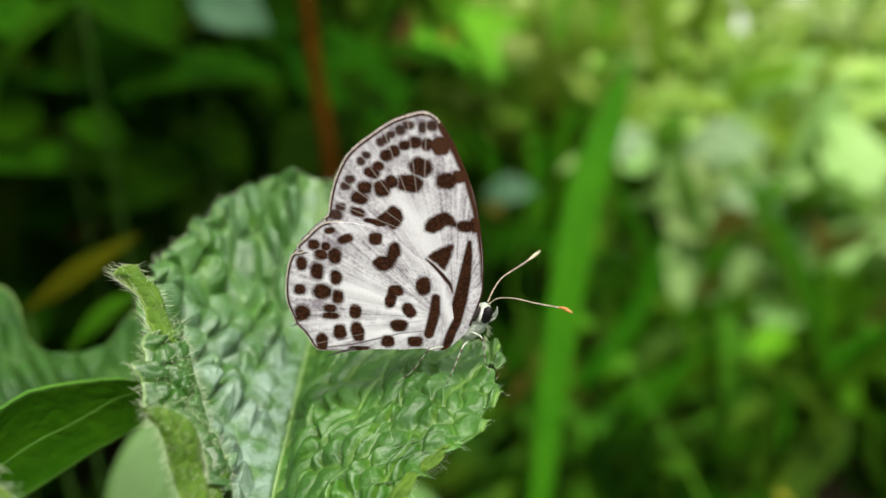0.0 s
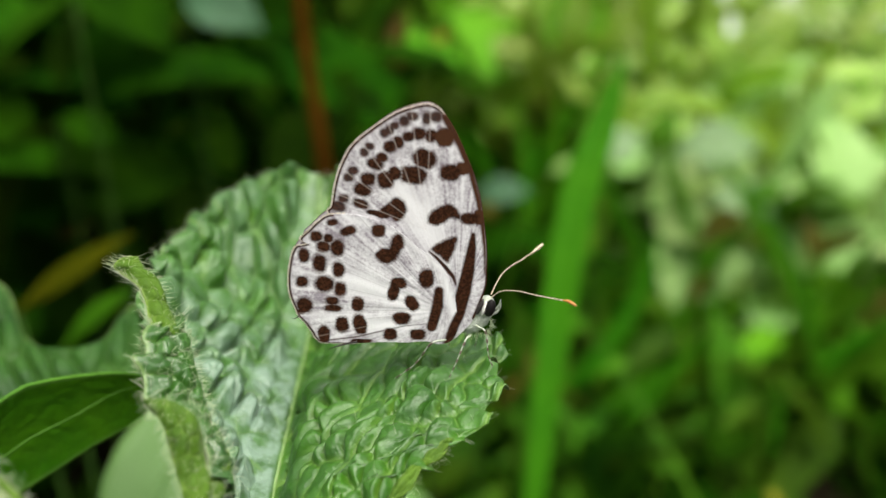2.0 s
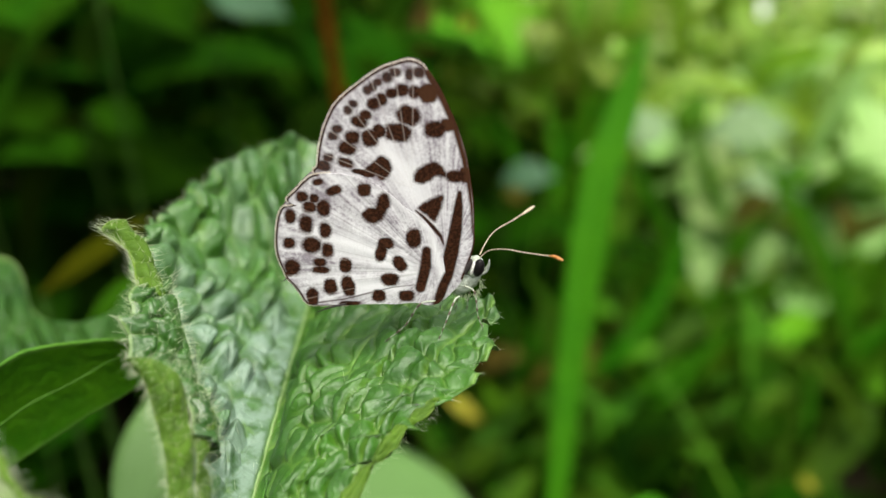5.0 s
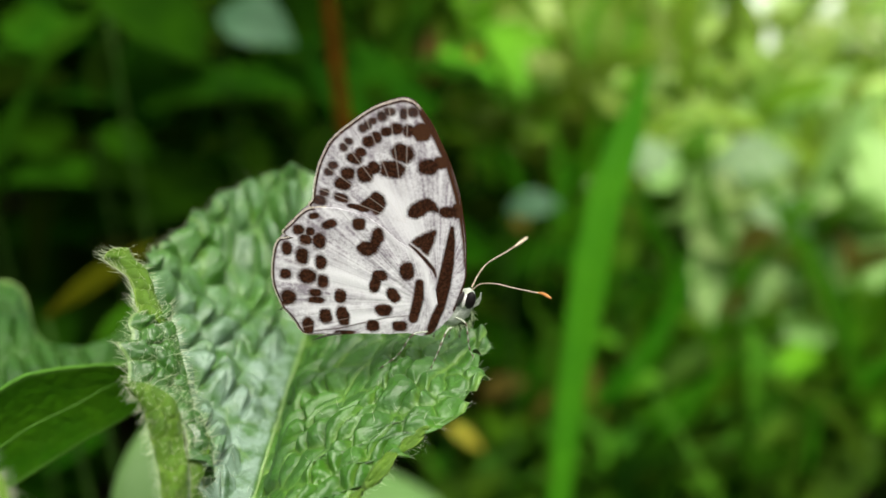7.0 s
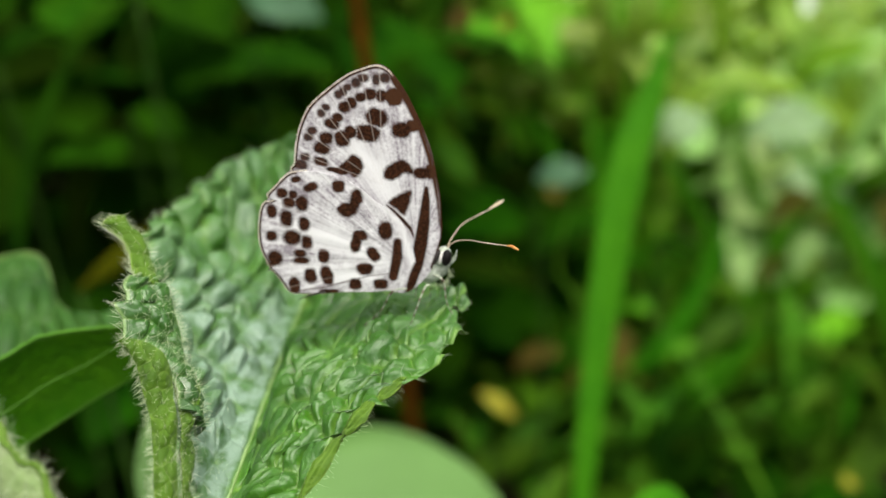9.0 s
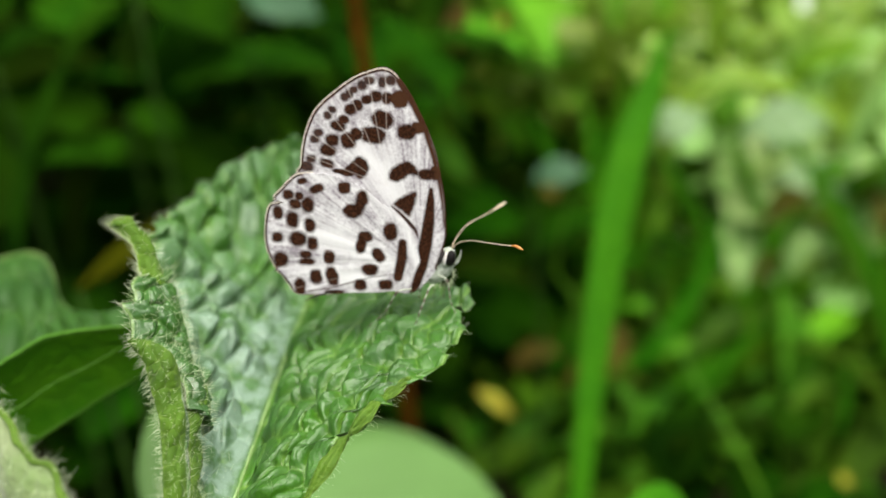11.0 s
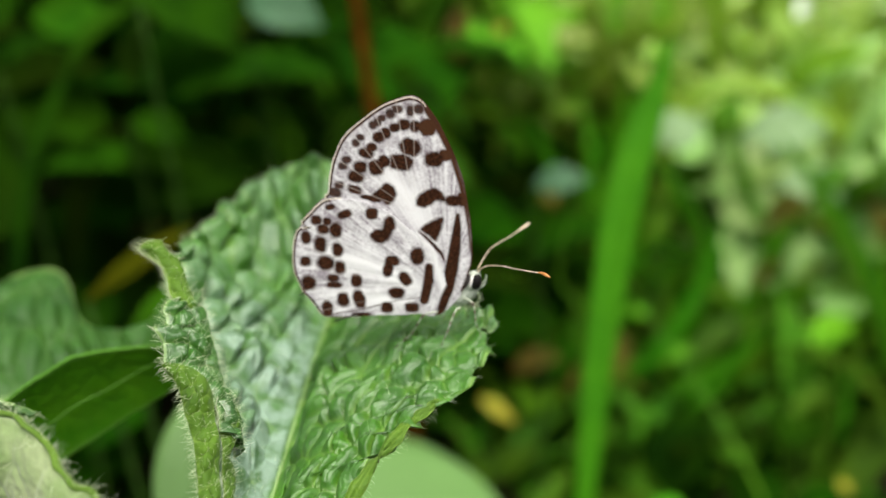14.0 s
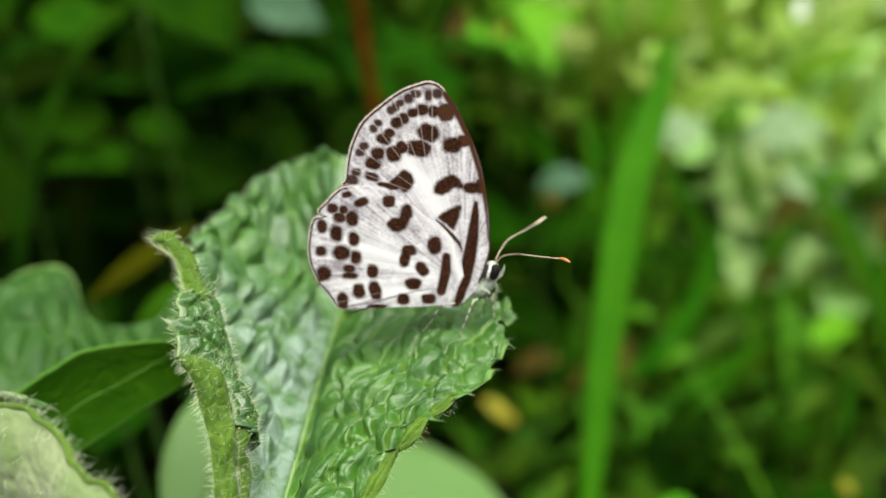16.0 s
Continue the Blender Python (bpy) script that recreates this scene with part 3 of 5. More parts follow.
NEAR = [(-28.1, 42.5, -31.4), (-25.7, 41.8, -29.7), (-23.8, 41.0, -28.7), (-22.1, 40.2, -28.6), (-20.7, 39.3, -28.8), (-19.5, 38.4, -29.4), (-18.7, 37.5, -30.0), (-17.9, 36.8, -30.5), (-16.9, 36.3, -30.5), (-16.1, 35.7, -30.9),
        (-15.5, 34.6, -31.7), (-14.9, 33.0, -32.4)]
young = sheet("curled_leaf", NEAR, [(-28.6, 41.5, -35.7), (-27.1, 41.0, -34.5), (-25.4, 40.5, -34.1), (-23.9, 40.0, -34.5), (-22.6, 39.5, -35.3), (-21.3, 38.6, -35.7), (-20.2, 37.6, -35.6), (-19.4, 36.8, -35.3),
                                    (-18.2, 36.0, -34.6), (-17.1, 35.2, -34.0), (-16.2, 34.2, -33.5), (-15.3, 33.0, -33.1)],
              0.10, M_INNER, plant, "rolled-up pale young leaf with long bristles", 4.7, nu=150, nv=60, step=1.9, relief=0.15, hair=0.0012, tufts=(0, 0, 0.5), mm=0.25, rim=0.4, net=0.12, deep=1.8)
nv_, nf_ = tube([at(*q) for q in NEAR], (0.00016, 0.00021, 0.00017, 0.00022, 0.00018, 0.0003), 12, 200)
nv_ = [Vector(q) + 0.00022 * noise.noise_vector(Vector(q) * 900) for q in nv_]
edge_roll = part("rolled_rim", nv_, nf_, M_CURL, young, "green rolled rim with long white bristles", attrs={"vein": 0.3 * np.abs(np.sin(np.arange(2400) * 0.37)), "sheen_and_down": np.zeros(2400)})
nr_ = spline(NEAR[2:11], 62)
hairs("bristle", [at(*q) for q in nr_ for _ in (0, 1)], [(0.75, -0.2, 0.55)] * 124, 0.0011, 0.000017, edge_roll, "long stiff white bristles", 41)
sheet("curled_leaf", [(x - 0.5, y + 1.0, z + 0.2) for x, y, z in NEAR[:4]], [(x + 0.6, y + 1.3, z - 0.5) for x, y, z in NEAR[:4]], 0.15, M_EDGE, plant, "green hairy back of the rolled young leaf", 6.7, nu=90, nv=26, step=0.8, relief=0.2, hair=0.0010, tufts=(0.8, 0.4, 0.5))


def flap(x0, y0, x1, y1, drop, name="folded_tooth"):
    """A tooth of the margin folded over, so that its pale underside shows."""
    p = spline([(x0, y0), ((x0 + x1) / 2 + 0.35, (y0 + y1) / 2 - 0.35), (x1, y1)], 30)
    vs, ve = [], []
    for k, (x, y) in enumerate(p):
        h = float(leaf_height(np.array(x), np.array(y)))
        t = k / 29
        w = min(1.0, 2.2 * t) * (1 - t) ** 0.5 * 1.5
        for j in range(14):
            q = j / 13
            dent = 0.16 * noise.fractal((x * 1.7, y * 1.7 + q, q * 2), 0.9, 2.0, 3)
            vs.append(at(x - 0.8 * w * q * (1 - 0.3 * q) + dent * 0.4, y + 0.35 * w * q, h + 0.32 - 0.1 * q + drop * w * math.sin(q * 1.9) * 0.8 + dent))
            ve.append(0.7 if j == 13 or j == 0 else 0.25 * (j % 4 == 0))
    ob = part(name, vs, grid_faces(30, 14), M_CURL, leaf, "tooth folded over, its yellow-green underside showing", attrs={"vein": ve})
    hairs("hair", [at(x, y, float(leaf_height(np.array(x), np.array(y))) + 0.2) for x, y in p[::2]], [(0.6, -0.6, 0.2)] * 15, 0.0007, 0.000009, ob, "fine white hairs", 51)
    return thick(ob, 0.12)


flap(-5.6, 42.8, -3.2, 46.0, 0.7)
flap(-3.3, 45.8, -1.3, 48.0, 0.6)
flap(-8.0, 39.4, -5.4, 43.0, 0.8)
flap(-1.4, 47.8, 0.3, 49.2, 0.35)


# lower leaves of the same plant, out of focus
lower = sheet("lower_leaf", [(-32.7, 56.0, -38.1), (-30.3, 57.0, -36.5), (-29.0, 57.8, -35.9), (-28.0, 58.3, -35.4), (-27.1, 58.8, -35.2), (-24.9, 60.3, -35.5), (-22.4, 62.0, -36.2), (-21.0, 63.2, -37.3), (-20.3, 63.8, -38.2)],
              [(-35.0, 57.5, -46.6), (-32.5, 58.5, -45.8), (-30.4, 59.5, -44.9), (-28.8, 60.2, -44.1), (-27.1, 60.9, -43.2), (-25.2, 61.8, -42.2), (-23.2, 62.8, -41.4), (-21.4, 63.6, -40.3), (-20.3, 63.9, -38.7)],
              -0.05, M_UNDER, plant, "smooth green leaf darkened in colour for the shade", 9.7, nu=120, nv=60, step=2.2, relief=0.05, tufts=(0, 0, 0), mm=0.2, rim=0.5, net=0.04)
mv, mf = tube([at(x, y - 0.15, z) for x, y, z in ((-33.5, 56.6, -41.8), (-31.2, 57.6, -41.1), (-29.9, 58.3, -40.6), (-28.0, 59.2, -39.5), (-25.5, 60.6, -38.7), (-23.0, 62.2, -37.8), (-21.0, 63.3, -37.7))], (0.00009, 0.00006, 0.00003), 6, 30)
part("midrib", mv, mf, M_VEIN, lower, "pale midrib")
pv, pf = tube([at(-11, 31, -110), at(-26, 44, -72), at(-34, 55, -48), at(-34.0, 56.8, -42.5)], (0.0016, 0.0010, 0.0006), 8, 24)
part("petiole", pv, pf, M_STEM, plant)

lobed = sheet("lobed_leaf", [(-54.9, 84.9, -45.1), (-52.6, 87.9, -44.0), (-49.5, 89.2, -43.6), (-48.1, 90.5, -43.1), (-46.5, 91.3, -42.8), (-44.4, 91.6, -42.7), (-42.7, 90.8, -43.0), (-41.4, 89.2, -43.6), (-40.3, 87.2, -44.3),
                             (-39.2, 85.2, -45.0), (-38.0, 83.9, -45.4), (-36.5, 83.2, -45.7), (-34.5, 83.0, -45.7), (-32.9, 83.1, -45.7), (-31.8, 83.7, -45.5), (-31.0, 85.1, -45.0), (-30.6, 86.9, -44.4), (-29.3, 88.8, -43.7)],
              [(-50.9, 71.3, -49.8), (-46.2, 72.5, -49.4), (-43.4, 73.7, -49.0), (-39.7, 75.6, -48.3), (-36.4, 77.3, -47.7), (-33.9, 78.3, -47.4), (-31.5, 78.6, -47.3), (-29.1, 78.9, -47.2), (-25.8, 78.9, -47.2)],
              0.05, M_LOBED, plant, "blue-green puckered leaf with a lobed edge", 9.0, nu=160, nv=70, step=2.3, relief=1.1, tufts=(0, 0, 0), mm=0.25, rim=1.0, net=0.12, deep=2.4)
pv, pf = tube([at(-11, 31, -120), at(-26, 52, -85), at(-37, 68, -58), at(-40, 75, -49.2)], (0.0016, 0.0010, 0.0007), 8, 24)
part("petiole", pv, pf, M_STEM, plant)

# ---- the butterfly ----
BASE = (0.99, 55.6, -29.65)
fly = empty("butterfly", at(BASE[0], BASE[1], BASE[2] - 1.9))
tagged(fly, "white butterfly with brown spots, wings closed, perched on a leaf", "butterfly")

FORE = [(0.67, 0.92), (1.37, 2.97), (1.44, 4.18), (1.41, 5.77), (1.23, 7.14), (0.99, 8.67), (0.54, 10.19), (0.05, 11.42), (-0.47, 12.59), (-1.03, 13.50), (-1.46, 14.05),
        (-1.87, 14.27), (-2.28, 14.31), (-2.92, 14.15), (-3.64, 13.91), (-4.37, 13.50), (-5.11, 12.97), (-5.86, 12.40), (-6.45, 11.79), (-6.86, 11.06), (-7.18, 10.32),
        (-7.39, 9.57), (-7.51, 9.00), (-7.64, 8.24), (-7.80, 7.77), (-6.33, 6.27), (-4.95, 4.66), (-2.6, 2.00), (-1.1, 0.5), (-1.0, -0.62), (-0.55, -0.5), (0.15, 0.2)]
HIND = [(-0.28, 0.72), (-0.41, 2.17), (-0.66, 3.40), (-1.18, 4.41), (-1.78, 5.10), (-2.67, 5.74), (-3.36, 6.42), (-4.42, 7.22), (-5.49, 7.62), (-6.58, 7.83), (-7.83, 7.74),
        (-8.45, 7.36), (-8.98, 6.82), (-9.50, 6.33), (-9.42, 6.10), (-9.02, 6.00), (-9.38, 5.84), (-9.80, 5.76), (-10.06, 5.33), (-10.24, 4.64), (-10.37, 3.71), (-10.37, 2.89), (-10.24, 2.27),
        (-10.03, 1.65), (-9.88, 1.20), (-9.54, 0.80), (-9.20, 0.25), (-8.94, -0.26), (-8.60, -0.57), (-7.62, -0.62), (-6.08, -0.63), (-4.92, -0.55), (-3.38, -0.57),
        (-2.23, -0.49), (-1.28, -0.67), (-0.5, -0.3)]
# spots: place, half sizes (mm), turn
DISC = [(-2.27, 11.16, 0.60, 0.50, -20), (-2.90, 10.17, 0.68, 0.48, -10), (-0.81, 10.32, 0.53, 0.44, 0), (-4.50, 9.86, 0.44, 0.46, 0), (-3.97, 10.26, 0.33, 0.35, 0),
        (-4.75, 7.75, 0.45, 0.20, -10), (0.34, 7.50, 0.48, 0.33, 0)]
# spots with a shape of their own: their outlines (mm)
CRESCENT = [(-2.07, 7.24), (-2.0, 7.8), (-1.5, 8.22), (-0.85, 8.42), (-0.36, 8.07), (-0.13, 7.44), (-0.69, 7.51), (-1.18, 7.2), (-1.67, 7.06)]
WEDGE = [(-1.88, 5.6), (-1.01, 6.21), (-0.39, 6.38), (-0.38, 5.95), (-0.65, 5.13), (-0.91, 4.69), (-1.38, 5.09)]
KIDNEY = [(-5.21, 5.33), (-4.83, 5.69), (-4.34, 5.76), (-4.22, 6.33), (-3.89, 6.65), (-3.53, 6.4), (-3.47, 5.86), (-3.75, 5.32), (-4.02, 4.89), (-4.53, 4.67), (-5.02, 4.89)]
TWIN = [(-4.87, 8.06), (-4.41, 8.44), (-3.94, 8.82), (-3.46, 8.57), (-3.31, 7.98), (-3.58, 7.46), (-3.94, 7.28), (-4.36, 7.64), (-4.85, 7.6)]
SUBM = [(-1.88, 12.51, 0.33, 0.33, 0), (-2.58, 12.63, 0.36, 0.32, 0), (-3.16, 12.46, 0.33, 0.26, 0), (-3.75, 12.11, 0.28, 0.33, 0), (-4.23, 11.86, 0.32, 0.32, 0),
        (-4.70, 11.21, 0.30, 0.26, 0), (-5.08, 10.84, 0.44, 0.30, -20), (-5.51, 9.91, 0.40, 0.36, 0), (-5.85, 9.28, 0.47, 0.36, -20), (-5.98, 8.40, 0.44, 0.26, -20), (-5.11, 7.81, 0.52, 0.15, -15)]
MARG = [(-1.62, 13.62, 0.30, 0.26, 0), (-2.15, 13.53, 0.20, 0.32, 0), (-2.95, 13.65, 0.30, 0.22, 0), (-3.39, 13.37, 0.26, 0.26, 0), (-3.94, 13.09, 0.22, 0.18, 0),
        (-4.23, 12.85, 0.22, 0.22, 0), (-4.53, 12.67, 0.22, 0.22, 0), (-5.37, 11.88, 0.22, 0.18, 0), (-5.68, 11.52, 0.22, 0.22, 0), (-6.37, 10.42, 0.26, 0.22, 0),
        (-6.62, 10.01, 0.26, 0.22, 0), (-6.94, 8.72, 0.26, 0.22, 0), (-7.28, 8.23, 0.37, 0.30, 0)]
TANS = [(-1.11, 12.42, 0.46, 0.46, 0), (-0.05, 10.57, 0.37, 0.33, 0), (0.95, 7.6, 0.3, 0.4, 0)]
HOUT = [(-7.65, 7.31, 0.30, 0.18, 10), (-6.73, 6.78, 0.44, 0.26, 20), (-8.61, 6.42, 0.33, 0.30, 0), (-8.22, 5.78, 0.37, 0.33, 0), (-7.41, 5.69, 0.37, 0.48, 0),
        (-7.92, 6.29, 0.26, 0.26, 0), (-9.40, 5.20, 0.30, 0.41, 0), (-8.50, 4.70, 0.37, 0.52, 0), (-7.38, 4.29, 0.33, 0.44, 0), (-9.59, 3.50, 0.33, 0.33, 0),
        (-8.24, 3.36, 0.52, 0.48, 0), (-7.33, 3.02, 0.33, 0.44, 0), (-9.51, 1.93, 0.44, 0.48, 0), (-9.74, 1.52, 0.26, 0.18, 0), (-7.84, 2.25, 0.37, 0.26, 0), (-7.81, 1.75, 0.48, 0.22, 0)]
HIN = [(-6.30, 2.02, 0.33, 0.44, 0), (-6.21, 0.65, 0.36, 0.63, 10), (-7.29, 0.65, 0.36, 0.48, 0), (-8.42, -0.06, 0.33, 0.55, 0), (-4.96, 6.80, 0.36, 0.36, 0),
       (-3.84, 3.43, 0.44, 0.33, 0), (-4.14, 2.83, 0.30, 0.52, -15), (-2.17, 3.74, 0.40, 0.55, 0),
       (-3.05, 2.12, 0.33, 0.48, 30), (-3.67, 1.08, 0.48, 0.37, 0), (-4.38, 0.00, 0.37, 0.37, 0), (-2.70, -0.02, 0.44, 0.33, 0), (-6.18, -0.50, 0.59, 0.15, 0)]


def rag(p, scale, seed):
    """Smooth noise of -1..1 on a plane, for ragged edges of the pattern."""
    a = np.sin(p[:, 0] * scale + seed) * np.sin(p[:, 1] * scale * 1.13 + 1.7 * seed)
    b = np.sin((p[:, 0] + p[:, 1]) * scale * 1.9 + 2.3 * seed) * np.sin((p[:, 0] - p[:, 1]) * scale * 2.3 + seed)
    return 0.6 * a + 0.4 * b


def spotted(p, spots, soft=0.17, size=1.17):
    out = np.zeros(len(p))
    for k, (x, y, a, b, turn) in enumerate(spots):
        c, s = math.cos(radians(turn)), math.sin(radians(turn))
        a, b = size * a, size * b
        u = ((p[:, 0] - x) * c + (p[:, 1] - y) * s) / a
        v = (-(p[:, 0] - x) * s + (p[:, 1] - y) * c) / b
        r = (np.abs(u) ** 2.5 + np.abs(v) ** 2.5) ** 0.4 + 0.10 * rag(p, 7.0, k * 1.3) + 0.07 * rag(p, 23.0, k * 2.1)
        out = np.maximum(out, np.clip((1 + soft - r) / (2 * soft), 0, 1))
    return out


def inked(p, corners, soft=0.10):
    """How far inside a ragged closed shape each place is (0..1)."""
    c = spline(corners, 60, True)
    e = np.roll(c, -1, 0)
    far = np.full(len(p), 9.0)
    turns = np.zeros(len(p))
    for a, b in zip(c, e):
        t = np.clip(((p - a) @ (b - a)) / ((b - a) @ (b - a)), 0, 1)
        far = np.minimum(far, np.linalg.norm(p - a - t[:, None] * (b - a), axis=1))
        side = (b[0] - a[0]) * (p[:, 1] - a[1]) - (b[1] - a[1]) * (p[:, 0] - a[0])
        turns += ((a[1] <= p[:, 1]) & (b[1] > p[:, 1]) & (side > 0)) * 1.0 - ((a[1] > p[:, 1]) & (b[1] <= p[:, 1]) & (side < 0)) * 1.0
    inside = np.where(np.abs(turns) > 0.5, far, -far) + 0.05 * rag(p, 9.0, 2.7) + 0.03 * rag(p, 23.0, 1.1)
    return np.clip((inside + soft) / (2 * soft), 0, 1)


def stroke(p, points, radii, soft=0.1):
    """How far inside a brush stroke of changing width each place is (0..1)."""
    out = np.zeros(len(p))
    for (x0, y0), (x1, y1), r0, r1 in zip(points, points[1:], radii, radii[1:]):
        a, b = np.array((x0, y0)), np.array((x1, y1))
        t = np.clip(((p - a) @ (b - a)) / ((b - a) @ (b - a)), 0, 1)
        dist = np.linalg.norm(p - a - t[:, None] * (b - a), axis=1)
        r = r0 + (r1 - r0) * t
        out = np.maximum(out, np.clip((r + soft - dist) / (2 * soft), 0, 1))
    return out


def wing(name, outline, root, y, na, nr, pattern, bow, label, wave):
    """A wing from its outline (mm from the wing base), gently corrugated along its veins, thin but solid."""
    edge_xy = spline(outline, na, True)
    root = np.array(root)
    rr = np.linspace(0.0, 1, nr) ** 0.8
    p = (root + rr[:, None, None] * (edge_xy - root)[None]).reshape(-1, 2)
    ang = np.arctan2(p[:, 1] - root[1], p[:, 0] - root[0])
    rim_in = np.repeat(rr, na)
    dist = np.linalg.norm(p - root, axis=1)
    off = bow * (p[:, 1] / 10) ** 2 + 0.010 * np.cos(ang * wave) * np.clip(dist / 3, 0, 1)
    attrs = pattern(p, rim_in, np.tile(np.arange(na) / na, nr), edge_xy, nr)
    verts = [at(BASE[0] + q[0], y + o, BASE[2] + q[1]) for q, o in zip(p, off)]
    ob = part(name, verts, grid_faces(nr, na, True), M_WING, fly, label, attrs=attrs)
    thick(ob, 0.04)
    return ob, edge_xy, off.reshape(nr, na)[-1]


def to_rim(p, edge_xy, nr):
    """Distance of each place from the outline, measured along its ray."""
    na = len(edge_xy)
    q = p.reshape(nr, na, 2)
    return np.linalg.norm(q - edge_xy[None], axis=2).ravel()


def streaks(p, root):
    """Fine streaks of the scales, running out from the wing's root."""
    a = np.arctan2(p[:, 1] - root[1], p[:, 0] - root[0])
    r = np.linalg.norm(p - root, axis=1)
    s = np.sin(61 * a + 0.7 * r) + np.sin(97 * a - 1.1 * r + 2) + np.sin(149 * a + 0.5 * r + 4) + np.sin(23 * a + 1)
    return np.clip(0.82 + 0.15 * s, 0, 1.5)


def fore_pattern(p, rim_in, s, edge_xy, nr):
    dist = to_rim(p, edge_xy, nr)
    dark = np.maximum.reduce([spotted(p, DISC), inked(p, CRESCENT), inked(p, WEDGE), inked(p, TWIN), spotted(p, SUBM, 0.22, 1.16), 0.97 * spotted(p, MARG, 0.30, 1.28)])
    bar = stroke(p, [(0.58, 6.5), (0.51, 5.66), (0.33, 4.21), (0.05, 2.73), (-0.28, 1.23), (-0.72, -0.1), (-0.92, -0.6)], (0.14, 0.27, 0.38, 0.45, 0.42, 0.3, 0.2), 0.07)
    thin = stroke(p, [(-2.01, 5.42), (-1.62, 5.06), (-1.01, 4.36), (-0.58, 3.78), (-0.41, 3.26)], (0.05, 0.10, 0.13, 0.12, 0.05), 0.05)
    line = np.clip((0.19 - dist) / 0.10, 0, 1) * (s < 0.80)
    costa = np.maximum(stroke(p, [(-1.2, 13.6), (-0.3, 12.0), (0.35, 10.4), (0.85, 8.6), (1.12, 7.0), (1.28, 5.6), (1.33, 4.0)], (0.10, 0.13, 0.11, 0.12, 0.10, 0.06, 0.03), 0.12), 0)
    tan = np.maximum.reduce([costa, spotted(p, TANS, 0.2)])
    dark = np.maximum.reduce([dark, bar, thin, line, np.clip(1.5 * tan, 0, 1)])
    veins = np.zeros(len(p))
    for end in ((-7.55, 9.1), (-7.1, 10.6), (-5.95, 12.3), (-4.4, 13.5), (-3.0, 14.1), (-1.9, 14.25)):
        veins = np.maximum(veins, stroke(p, [(-2.2, 6.8), end], (0.01, 0.025), 0.035))
    thread = np.zeros(len(p))
    for k, end in enumerate(((-7.4, 9.6), (-6.6, 11.5), (-5.2, 12.9), (-3.6, 13.9), (-2.4, 14.2), (-6.9, 10.9), (-0.9, 13.2), (-7.6, 8.4))):
        thread = np.maximum(thread, stroke(p, [(-2.2 + 0.45 * (end[0] + 2.2), 6.8 + 0.45 * (end[1] - 6.8)), end], (0.0, 0.02), 0.035))
    dark = np.maximum(dark, 0.4 * thread)
    white = stroke(p, [(-3.6, 9.2), (-2.4, 7.6), (-1.1, 5.0)], (0.7, 1.0, 0.5), 0.7)
    dust = np.clip(1.0 - white, 0, 1)
    dust = dust * streaks(p, (-0.3, 2.2))
    return {"dark": dark, "tan": 0.85 * tan * (1 - spotted(p, DISC)), "vein": 0.55 * veins * (0.4 + 0.6 * dark), "dust": dust}


def hind_pattern(p, rim_in, s, edge_xy, nr):
    dist = to_rim(p, edge_xy, nr)
    dark = np.maximum.reduce([spotted(p, HOUT, 0.24, 1.17), spotted(p, HIN), inked(p, KIDNEY)])
    bar = stroke(p, [(-1.42, 2.95), (-1.50, 1.9), (-1.85, 0.5)], (0.27, 0.36, 0.32), 0.07)
    bar = np.maximum(bar, stroke(p, [(-0.12, 1.3), (-0.35, 0.7), (-0.68, 0.0), (-0.92, -0.6)], (0.34, 0.38, 0.30, 0.2), 0.07))
    fold = stroke(p, [(-8.6, -0.50), (-6.5, -0.2), (-3.6, 0.55), (-1.9, 0.75)], (0.05, 0.05, 0.035, 0.02), 0.035)
    line = np.clip((0.17 - dist) / 0.09, 0, 1) * ((s > 0.36) & (s < 0.76))
    dark = np.maximum.reduce([dark, bar, 0.8 * fold, 0.95 * line])
    veins = np.zeros(len(p))
    for end in ((-9.4, 6.1), (-10.1, 4.7), (-10.3, 3.0), (-9.9, 1.4), (-8.9, -0.2), (-8.4, 7.3)):
        veins = np.maximum(veins, stroke(p, [(-1.2 + 0.55 * (end[0] + 1.2), 1.6 + 0.55 * (end[1] - 1.6)), end], (0.012, 0.022), 0.03))
    thread = np.zeros(len(p))
    for end in ((-9.6, 5.4), (-10.2, 3.9), (-10.1, 2.2), (-9.5, 0.6), (-9.0, 6.7), (-7.6, 7.6), (-6.0, 7.6), (-9.7, 1.6)):
        thread = np.maximum(thread, stroke(p, [(-1.2 + 0.2 * (end[0] + 1.2), 1.6 + 0.2 * (end[1] - 1.6)), end], (0.0, 0.02), 0.03))
    dark = np.maximum(dark, 0.4 * thread)
    white = np.maximum.reduce([stroke(p, [(-8.3, 4.2), (-5.2, 3.0), (-2.0, 1.4)], (0.5, 0.9, 0.5), 0.6), stroke(p, [(-8, 1.0), (-5, 0.7), (-3, 0.4)], (0.3, 0.6, 0.3), 0.4),
                               stroke(p, [(-7, 7.7), (-3.5, 6.4), (-1.2, 4.3), (-0.5, 1.5)], (0.1, 0.12, 0.2, 0.3), 0.2)])
    dust = np.clip(1.05 - white, 0, 1)
    dust = dust * streaks(p, (-1.0, 1.6))
    return {"dark": dark, "tan": 0.25 * spotted(p, HIN[4:5]), "vein": 0.35 * veins * (0.3 + 0.7 * dark), "dust": dust}


fore, fore_rim, fore_off = wing("forewing", FORE, (-0.35, 2.2), 55.6, 620, 190, fore_pattern, 0.0, "white forewing with dark brown spots and brown front edge", 26)
